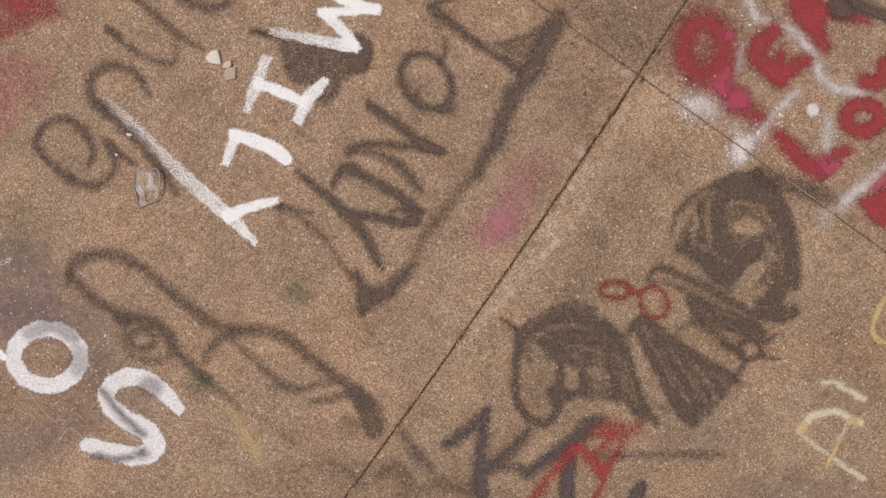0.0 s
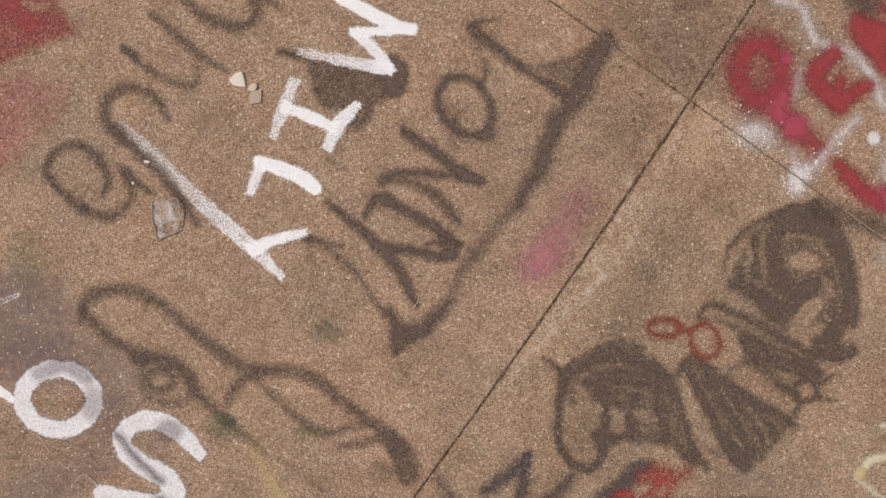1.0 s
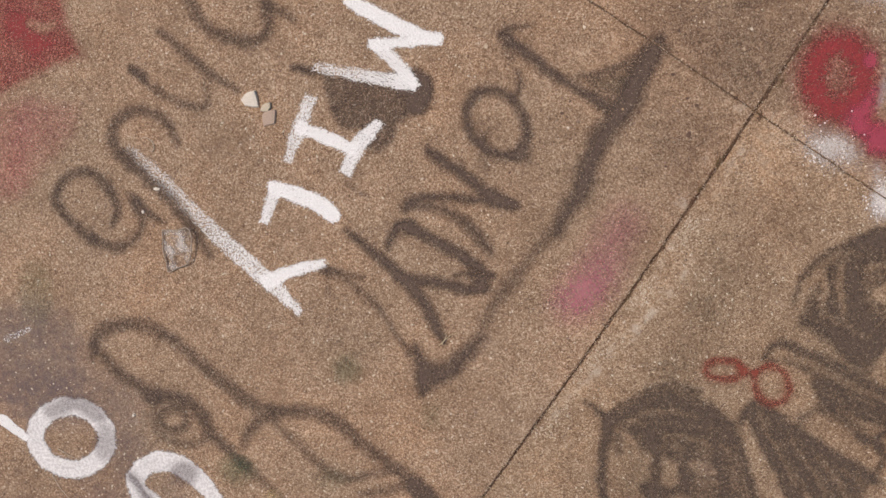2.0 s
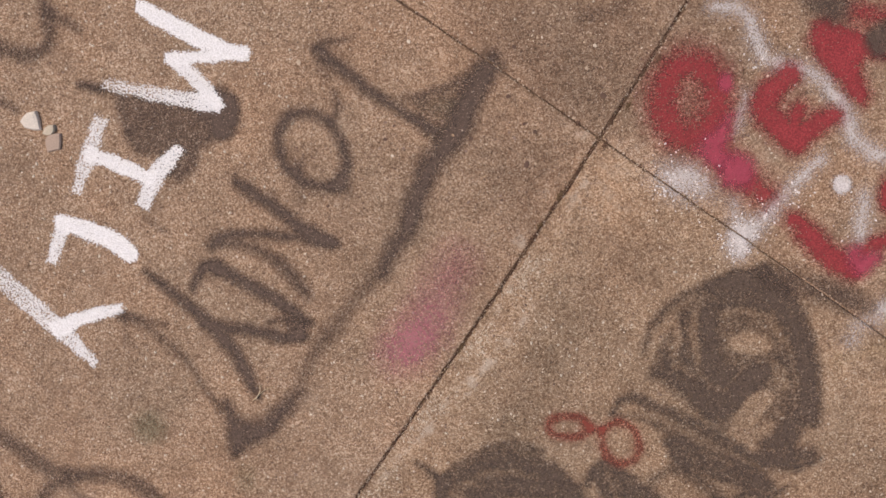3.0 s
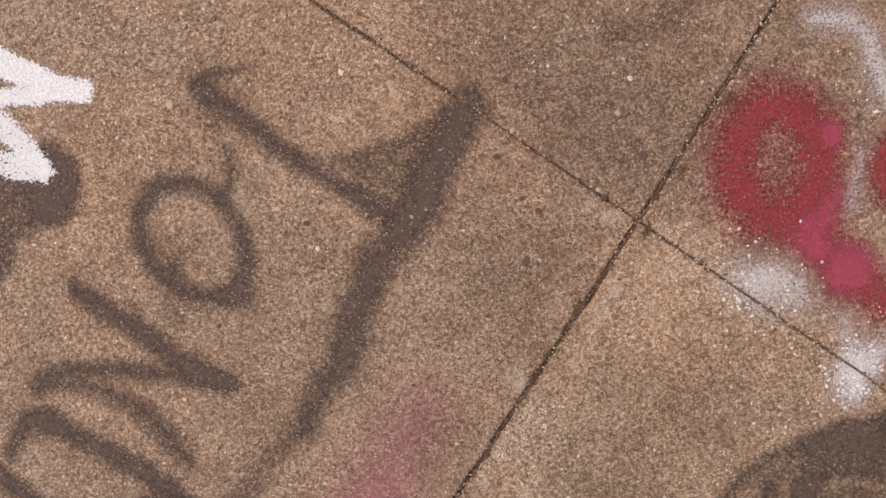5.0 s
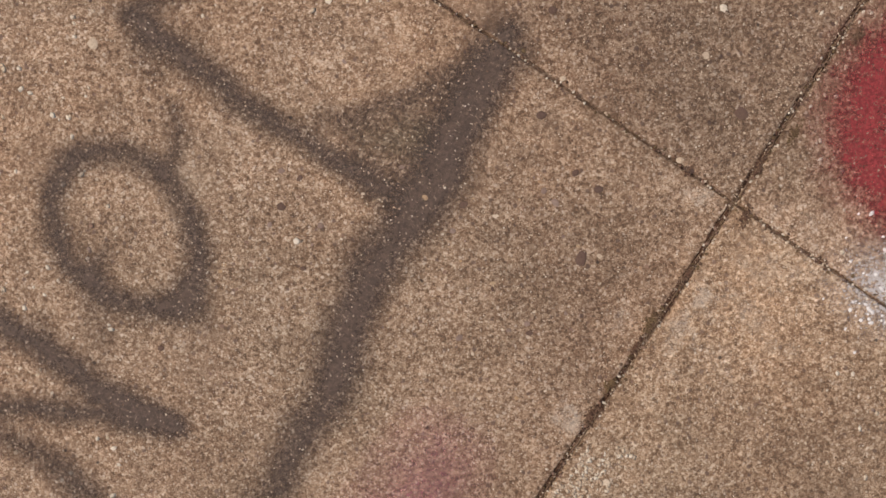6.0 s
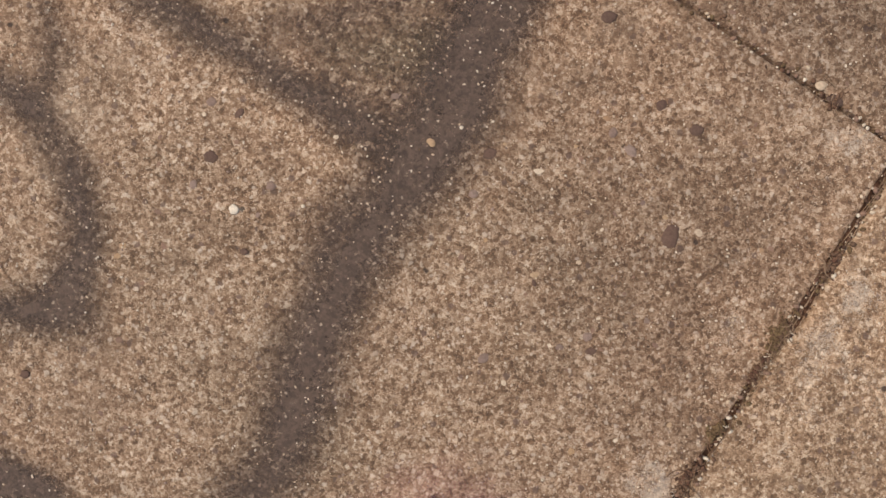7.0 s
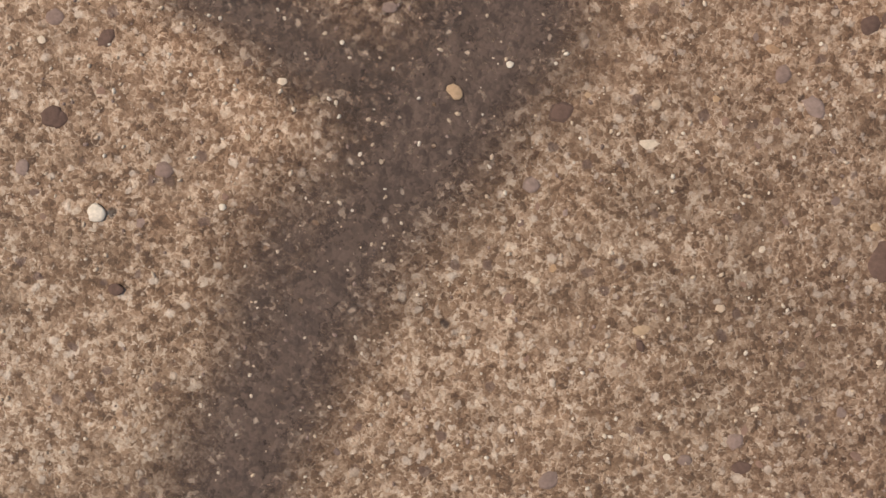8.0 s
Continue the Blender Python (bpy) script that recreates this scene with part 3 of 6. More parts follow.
paint("paint_patch", spray_dark, "dark umber patch of paint behind white letters", "", 0.018, 0.008, [
    smooth(0.8, (-1.141, 0.114, 0.083), (-1.094, 0.094, 0.083), (-1.104, 0.047, 0.083)),
    patch(0.60, (-1.437, 0.154), (-1.289, 0.134), (-1.104, 0.167), (-1.059, 0.129), (-1.067, 0.057), (-1.121, 0.006), (-1.176, -0.021), (-1.187, -0.076), (-1.232, -0.117), (-1.290, -0.107), (-1.310, -0.041), (-1.372, -0.035), (-1.413, 0.036)),
    straight(0.9, (-1.528, 0.174, 0.023), (-1.461, 0.157, 0.023))])
paint("painted_letter", brush_white, "white brushed zigzag letter W, dry-brush edges, on tan concrete", "white brushed letters", 0.009, 0.004, [
    brushed(0.95, (-1.344, 0.399, 0.036), (-1.289, 0.365, 0.051), (-1.166, 0.300, 0.051), (-1.071, 0.265, 0.042), (-1.024, 0.258, 0.027)),
    brushed(0.88, (-1.028, 0.258, 0.038), (-1.145, 0.250, 0.038), (-1.267, 0.245, 0.038)),
    brushed(0.74, (-1.256, 0.251, 0.048), (-1.165, 0.167, 0.048), (-1.113, 0.100, 0.039)),
    brushed_thin(0.80, 0.46, (-1.115, 0.108, 0.049), (-1.253, 0.134, 0.049), (-1.465, 0.176, 0.036)),
    smooth(0.9, (-1.362, 0.479, 0.005), (-1.358, 0.434, 0.005), (-1.341, 0.399, 0.012))])
paint("painted_letter", brush_white, "white brushed letter I with wide serifs", "white brushed letters", 0.009, 0.004, [
    brushed(0.60, (-1.471, 0.077, 0.045), (-1.515, -0.025, 0.054), (-1.559, -0.143, 0.036)),
    brushed(0.85, (-1.521, -0.028, 0.045), (-1.436, -0.059, 0.045), (-1.324, -0.108, 0.045)),
    brushed(0.70, (-1.238, -0.017, 0.034), (-1.306, -0.086, 0.059), (-1.361, -0.188, 0.045))])
paint("painted_letter", brush_white, "white brushed letter L on tan concrete", "white brushed letters", 0.009, 0.004, [
    brushed(0.72, (-1.596, -0.219, 0.054), (-1.647, -0.356, 0.034)),
    smooth(0.92, (-1.610, -0.233, 0.045), (-1.551, -0.251, 0.054), (-1.461, -0.287, 0.061), (-1.407, -0.327, 0.057))])
paint("painted_letter", brush_white, "white brushed letter Y with one long worn stem", "white brushed letters", 0.009, 0.004, [
    brushed_thin(0.38, 0.70, (-2.130, -0.090, 0.032), (-2.077, -0.139, 0.050), (-2.002, -0.213, 0.057), (-1.869, -0.345, 0.059), (-1.768, -0.440, 0.063), (-1.645, -0.548, 0.061), (-1.524, -0.670, 0.034)),
    brushed(0.85, (-1.650, -0.566, 0.050), (-1.554, -0.525, 0.045), (-1.436, -0.496, 0.032))])
paint("painted_letter", roller_white, "white painted letter O, thick even ring", "white brushed letters", 0.01, 0.005, [
    ring(0.95, -2.379, -1.130, 0.136, 0.116, 0.068, -0)])
paint("painted_letter", roller_white, "white painted letter S with grey overspray", "white brushed letters", 0.009, 0.005, [
    brushed(0.92, (-1.835, -1.354, 0.045), (-1.907, -1.273, 0.068), (-1.987, -1.220, 0.075), (-2.067, -1.211, 0.073), (-2.137, -1.262, 0.068), (-2.127, -1.327, 0.075), (-2.052, -1.389, 0.082), (-1.975, -1.436, 0.086), (-1.948, -1.498, 0.086), (-2.016, -1.536, 0.082), (-2.119, -1.517, 0.073), (-2.245, -1.485, 0.063))])
paint("paint_dash", brush_white, "small white brush dash at slab corner", "", 0.004, 0.006, [
    straight(0.85, (-2.637, -1.066, 0.045), (-2.556, -1.128, 0.032))])
paint("paint_dash", brush_white, "small white brush dash at slab corner", "", 0.004, 0.006, [
    straight(0.4, (-2.605, -0.768, 0.027), (-2.522, -0.734, 0.023))])
paint("paint_dash", brush_white, "small white brush dash at slab corner", "", 0.004, 0.006, [
    smooth(0.8, (-2.627, -1.518, 0.011), (-2.675, -1.588, 0.011))])
paint("sprayed_letter", spray_dark, "dark hooked spray stroke like letter L", "dark sprayed letters", 0.022, 0.006, [
    smooth(0.68, (-0.724, 0.295, 0.009), (-0.763, 0.289, 0.015), (-0.805, 0.278, 0.019), (-0.826, 0.262, 0.019)),
    smooth(0.87, (-0.822, 0.271, 0.022), (-0.800, 0.251, 0.031), (-0.763, 0.218, 0.034), (-0.717, 0.185, 0.033), (-0.666, 0.140, 0.030), (-0.608, 0.106, 0.028), (-0.556, 0.071, 0.030), (-0.513, 0.044, 0.033), (-0.474, 0.020, 0.036)),
    smooth(0.39, (-0.811, 0.234, 0.037), (-0.802, 0.202, 0.033), (-0.792, 0.181, 0.019)),
    patch(0.41, (-0.554, 0.111), (-0.511, 0.138), (-0.453, 0.148), (-0.410, 0.169), (-0.363, 0.201), (-0.387, 0.105), (-0.429, 0.052), (-0.466, 0.039), (-0.512, 0.060)),
    smooth(0.44, (-0.573, 0.121, 0.016), (-0.519, 0.130, 0.022), (-0.456, 0.149, 0.025), (-0.402, 0.175, 0.027), (-0.358, 0.201, 0.030))])
paint("sprayed_arrow", spray_dark, "long dark spray arrow tapering to a point", "", 0.03, 0.006, [
    smooth(0.93, (-0.311, 0.233, 0.037), (-0.325, 0.208, 0.060), (-0.342, 0.174, 0.069), (-0.362, 0.136, 0.072), (-0.383, 0.098, 0.073), (-0.402, 0.059, 0.075), (-0.423, 0.017, 0.075), (-0.450, -0.021, 0.066), (-0.476, -0.056, 0.055), (-0.497, -0.095, 0.049)),
    smooth(0.92, (-0.487, -0.080, 0.048), (-0.507, -0.111, 0.048), (-0.524, -0.140, 0.054), (-0.537, -0.174, 0.060), (-0.548, -0.213, 0.063), (-0.561, -0.253, 0.055), (-0.580, -0.289, 0.042), (-0.600, -0.321, 0.033), (-0.618, -0.355, 0.025), (-0.634, -0.396, 0.019)),
    smooth(0.41, (-0.496, -0.030, 0.024), (-0.513, -0.052, 0.033), (-0.525, -0.074, 0.035), (-0.528, -0.097, 0.030)),
    smooth(0.39, (-0.286, 0.203, 0.022), (-0.305, 0.211, 0.030)),
    smooth(0.45, (-0.610, -0.305, 0.049), (-0.635, -0.359, 0.038), (-0.667, -0.409, 0.033), (-0.711, -0.456, 0.032), (-0.750, -0.511, 0.043), (-0.787, -0.559, 0.052), (-0.823, -0.596, 0.049), (-0.850, -0.644, 0.036), (-0.884, -0.703, 0.032), (-0.918, -0.765, 0.035), (-0.955, -0.803, 0.038), (-1.000, -0.840, 0.043)),
    patch(0.8, (-1.128, -0.778), (-1.077, -0.834), (-1.004, -0.855), (-0.948, -0.803), (-0.914, -0.799), (-0.983, -0.885), (-1.107, -0.958), (-1.119, -0.898)),
    smooth(0.58, (-1.015, -0.881, 0.033), (-0.953, -0.816, 0.035), (-0.889, -0.754, 0.029)),
    smooth(0.73, (-1.123, -0.786, 0.016), (-1.102, -0.877, 0.033), (-1.107, -0.937, 0.020))])
paint("sprayed_letter", spray_dark, "dark sprayed letter O with inner curl", "dark sprayed letters", 0.022, 0.006, [
    smooth(0.83, (-0.765, 0.017, 0.027), (-0.781, 0.043, 0.027), (-0.810, 0.068, 0.027), (-0.844, 0.081, 0.028), (-0.882, 0.085, 0.031), (-0.916, 0.067, 0.034), (-0.936, 0.035, 0.031), (-0.943, -0.004, 0.028), (-0.936, -0.042, 0.030), (-0.919, -0.072, 0.031), (-0.893, -0.096, 0.034), (-0.859, -0.122, 0.031), (-0.817, -0.134, 0.030), (-0.776, -0.126, 0.034), (-0.751, -0.099, 0.037), (-0.742, -0.060, 0.034), (-0.747, -0.021, 0.031), (-0.760, 0.012, 0.028)),
    smooth(0.7, (-0.895, -0.093, 0.022), (-0.886, -0.072, 0.018), (-0.871, -0.058, 0.010)),
    smooth(0.68, (-0.769, 0.140, 0.013), (-0.764, 0.107, 0.018), (-0.772, 0.076, 0.019), (-0.784, 0.054, 0.021)),
    patch(0.68, (-0.784, -0.115), (-0.741, -0.076), (-0.728, -0.100), (-0.733, -0.158), (-0.771, -0.155), (-0.796, -0.145)),
    smooth(0.35, (-0.902, -0.125, 0.016), (-0.886, -0.153, 0.018), (-0.876, -0.187, 0.009))])
paint("sprayed_letter", spray_dark, "dark sprayed letter N with long strokes", "dark sprayed letters", 0.02, 0.006, [
    smooth(0.89, (-1.072, -0.112, 0.022), (-1.035, -0.143, 0.038), (-0.983, -0.178, 0.035), (-0.933, -0.212, 0.037), (-0.878, -0.256, 0.043), (-0.825, -0.284, 0.045), (-0.776, -0.303, 0.029)),
    smooth(0.77, (-0.788, -0.306, 0.029), (-0.860, -0.290, 0.026), (-0.955, -0.277, 0.029), (-1.040, -0.271, 0.029), (-1.101, -0.274, 0.032), (-1.140, -0.292, 0.035), (-1.154, -0.314, 0.022)),
    smooth(0.62, (-1.131, -0.299, 0.029), (-1.051, -0.308, 0.032), (-0.976, -0.340, 0.038), (-0.924, -0.384, 0.042), (-0.884, -0.431, 0.038), (-0.863, -0.463, 0.022)),
    smooth(0.36, (-0.966, -0.148, 0.019), (-0.948, -0.187, 0.022))])
paint("sprayed_letter", spray_dark, "dark sprayed slanted letter L", "dark sprayed letters", 0.02, 0.006, [
    smooth(0.83, (-1.215, -0.438, 0.021), (-1.197, -0.403, 0.032), (-1.173, -0.371, 0.035), (-1.131, -0.368, 0.035)),
    smooth(0.92, (-1.173, -0.368, 0.035), (-1.106, -0.390, 0.038), (-1.034, -0.431, 0.040), (-0.959, -0.472, 0.038), (-0.900, -0.516, 0.038), (-0.859, -0.542, 0.019))])
paint("sprayed_letter", spray_dark, "dark sprayed forked letter Y", "dark sprayed letters", 0.02, 0.006, [
    smooth(0.83, (-1.181, -0.543, 0.035), (-1.107, -0.556, 0.035), (-1.017, -0.568, 0.035), (-0.941, -0.587, 0.038), (-0.880, -0.583, 0.029)),
    smooth(0.69, (-0.872, -0.548, 0.022), (-0.929, -0.532, 0.029), (-0.984, -0.536, 0.016)),
    patch(0.73, (-0.929, -0.540), (-0.877, -0.540), (-0.870, -0.590), (-0.919, -0.596)),
    smooth(0.87, (-1.355, -0.384, 0.016), (-1.299, -0.431, 0.026), (-1.243, -0.476, 0.030), (-1.187, -0.524, 0.035), (-1.137, -0.575, 0.045), (-1.097, -0.623, 0.043), (-1.064, -0.684, 0.038), (-1.040, -0.736, 0.032), (-1.025, -0.768, 0.016))])
paint("sprayed_letter", spray_dark, "faint thin dark sprayed hook", "dark sprayed letters", 0.017, 0.008, [
    smooth(0.52, (-1.305, -0.544, 0.016), (-1.373, -0.528, 0.026), (-1.438, -0.522, 0.029)),
    smooth(0.47, (-1.425, -0.518, 0.022), (-1.358, -0.557, 0.024), (-1.292, -0.608, 0.026), (-1.236, -0.666, 0.026), (-1.190, -0.741, 0.022), (-1.141, -0.809, 0.026)),
    smooth(0.36, (-1.433, -0.534, 0.016), (-1.420, -0.599, 0.022)),
    smooth(0.36, (-1.353, -0.224, 0.014), (-1.306, -0.254, 0.019), (-1.281, -0.273, 0.013))])
paint("sprayed_letter", spray_dark, "faded dark round letter with curled tail", "dark handwriting strokes", 0.017, 0.008, [
    smooth(0.6, (-2.194, -0.359, 0.027), (-2.176, -0.301, 0.036), (-2.200, -0.238, 0.045), (-2.258, -0.179, 0.038), (-2.329, -0.175, 0.034), (-2.384, -0.222, 0.038), (-2.398, -0.276, 0.043), (-2.354, -0.339, 0.038), (-2.271, -0.410, 0.041)),
    smooth(0.55, (-2.271, -0.410, 0.041), (-2.188, -0.440, 0.041), (-2.124, -0.418, 0.034), (-2.085, -0.359, 0.029), (-2.101, -0.292, 0.041), (-2.121, -0.263, 0.027)),
    smooth(0.62, (-2.104, -0.279, 0.034), (-2.059, -0.321, 0.032), (-2.009, -0.351, 0.018))])
paint("sprayed_letter", spray_dark, "faded dark arched letter beside white stem", "dark handwriting strokes", 0.017, 0.008, [
    smooth(0.55, (-2.127, -0.158, 0.023), (-2.172, -0.096, 0.038), (-2.179, -0.029, 0.050), (-2.141, 0.021, 0.045), (-2.065, 0.038, 0.038), (-1.990, 0.001, 0.041), (-1.950, -0.070, 0.027)),
    smooth(0.6, (-2.139, -0.108, 0.041), (-2.077, -0.183, 0.045), (-1.974, -0.279, 0.050), (-1.900, -0.380, 0.041), (-1.842, -0.473, 0.020))])
paint("sprayed_letter", spray_dark, "faded dark slanted letter strokes", "dark handwriting strokes", 0.017, 0.008, [
    smooth(0.66, (-2.100, 0.179, 0.032), (-2.063, 0.150, 0.034)),
    smooth(0.5, (-2.100, 0.179, 0.032), (-2.026, 0.113, 0.032), (-1.939, 0.063, 0.027), (-1.856, 0.043, 0.029)),
    smooth(0.55, (-2.006, 0.311, 0.020), (-1.916, 0.237, 0.032), (-1.833, 0.167, 0.032), (-1.730, 0.101, 0.016)),
    smooth(0.32, (-1.842, 0.147, 0.023), (-1.835, 0.051, 0.027))])
paint("sprayed_letter", spray_dark, "faded dark round letter at slab edge", "dark handwriting strokes", 0.02, 0.008, [
    smooth(0.55, (-1.899, 0.439, 0.042), (-1.864, 0.355, 0.042), (-1.796, 0.294, 0.042), (-1.677, 0.262, 0.042), (-1.620, 0.309, 0.042), (-1.631, 0.420, 0.042)),
    smooth(0.51, (-1.625, 0.390, 0.029), (-1.529, 0.336, 0.029)),
    smooth(0.51, (-1.777, 0.459, 0.062), (-1.614, 0.470, 0.062))])
paint("sprayed_outline", spray_dark, "faded dark outline of a long rounded shape", "dark outline drawing", 0.02, 0.008, [
    smooth(0.55, (-2.287, -0.839, 0.023), (-2.277, -0.788, 0.041), (-2.249, -0.737, 0.054), (-2.172, -0.715, 0.050), (-2.079, -0.722, 0.045), (-1.982, -0.770, 0.045), (-1.878, -0.860, 0.045), (-1.772, -0.946, 0.052), (-1.688, -1.002, 0.052), (-1.594, -1.019, 0.036)),
    smooth(0.55, (-2.275, -0.797, 0.032), (-2.205, -0.874, 0.041), (-2.134, -0.925, 0.045), (-2.062, -0.972, 0.054)),
    smooth(0.62, (-2.079, -0.976, 0.045), (-2.024, -0.972, 0.050), (-1.948, -0.985, 0.050), (-1.893, -1.032, 0.054), (-1.864, -1.093, 0.050), (-1.809, -1.149, 0.045), (-1.733, -1.219, 0.036)),
    smooth(0.4, (-1.746, -1.206, 0.036), (-1.670, -1.275, 0.032), (-1.606, -1.332, 0.018)),
    ring(0.62, -1.994, -1.054, 0.047, 0.042, 0.025, 0),
    smooth(0.38, (-2.063, -1.007, 0.020), (-2.064, -1.080, 0.023), (-2.018, -1.128, 0.027), (-1.925, -1.145, 0.027), (-1.873, -1.115, 0.023))])
paint("sprayed_outline", spray_dark, "faded dark looped outline ending in a dark blot", "dark outline drawing", 0.02, 0.008, [
    smooth(0.55, (-1.741, -1.149, 0.018), (-1.719, -1.097, 0.038), (-1.667, -1.050, 0.045), (-1.564, -1.019, 0.045), (-1.466, -1.028, 0.052), (-1.385, -1.062, 0.054), (-1.330, -1.119, 0.045), (-1.231, -1.192, 0.045), (-1.150, -1.253, 0.050), (-1.094, -1.315, 0.077)),
    smooth(0.6, (-1.124, -1.284, 0.063), (-1.077, -1.350, 0.095), (-1.055, -1.420, 0.086)),
    smooth(0.42, (-1.620, -1.062, 0.027), (-1.531, -1.145, 0.032), (-1.446, -1.223, 0.032), (-1.365, -1.258, 0.032), (-1.257, -1.232, 0.032), (-1.188, -1.227, 0.023)),
    smooth(0.45, (-1.318, -1.314, 0.020), (-1.232, -1.297, 0.034), (-1.124, -1.275, 0.038)),
    dab(0.3, -1.163, -1.409, 0.055, 0.047, 0.01, -20),
    smooth(0.26, (-1.546, -1.358, 0.027), (-1.447, -1.424, 0.029), (-1.353, -1.498, 0.027))])
paint("sprayed_letter", spray_ink, "dark bluish sprayed letter with crossing strokes", "bluish black strokes", 0.024, 0.008, [
    smooth(0.55, (-0.939, -1.433, 0.030), (-0.889, -1.519, 0.044), (-0.824, -1.585, 0.040)),
    smooth(0.72, (-0.596, -1.346, 0.034), (-0.668, -1.417, 0.055), (-0.758, -1.483, 0.046)),
    smooth(0.85, (-0.598, -1.352, 0.034), (-0.620, -1.498, 0.046), (-0.628, -1.600, 0.061), (-0.620, -1.712, 0.063), (-0.619, -1.753, 0.063)),
    smooth(0.62, (-0.433, -1.427, 0.044), (-0.488, -1.498, 0.055), (-0.568, -1.559, 0.059), (-0.613, -1.595, 0.049)),
    smooth(0.6, (-0.573, -1.582, 0.036), (-0.508, -1.575, 0.032), (-0.452, -1.580, 0.030)),
    smooth(0.35, (-1.230, -1.555, 0.030), (-1.150, -1.611, 0.030), (-1.095, -1.657, 0.030))])
paint("sprayed_letter", spray_ink, "bluish black sprayed strokes under red paint", "bluish black strokes", 0.024, 0.008, [
    smooth(0.78, (-0.442, -1.610, 0.036), (-0.357, -1.551, 0.055), (-0.248, -1.473, 0.065), (-0.178, -1.402, 0.065), (-0.139, -1.386, 0.040)),
    smooth(0.9, (-0.265, -1.539, 0.055), (-0.269, -1.620, 0.061), (-0.274, -1.753, 0.065)),
    smooth(0.9, (0.035, -1.655, 0.040), (0.015, -1.686, 0.059), (-0.015, -1.742, 0.059)),
    smooth(0.5, (-0.157, -1.536, 0.020), (-0.087, -1.532, 0.028), (0.093, -1.526, 0.028), (0.213, -1.528, 0.028), (0.353, -1.523, 0.024))])
paint("sprayed_line", spray_dark, "faint brown spray curl beside the joint", "", 0.03, 0.01, [
    smooth(0.38, (-1.040, -1.606, 0.049), (-0.969, -1.580, 0.049), (-0.924, -1.621, 0.049), (-0.939, -1.693, 0.049), (-0.990, -1.754, 0.049))])
paint("sprayed_line", spray_dark, "faint brown spray curl beside the joint", "", 0.03, 0.01, [
    smooth(0.3, (-0.869, -1.692, 0.059), (-0.788, -1.651, 0.059), (-0.668, -1.672, 0.059))])
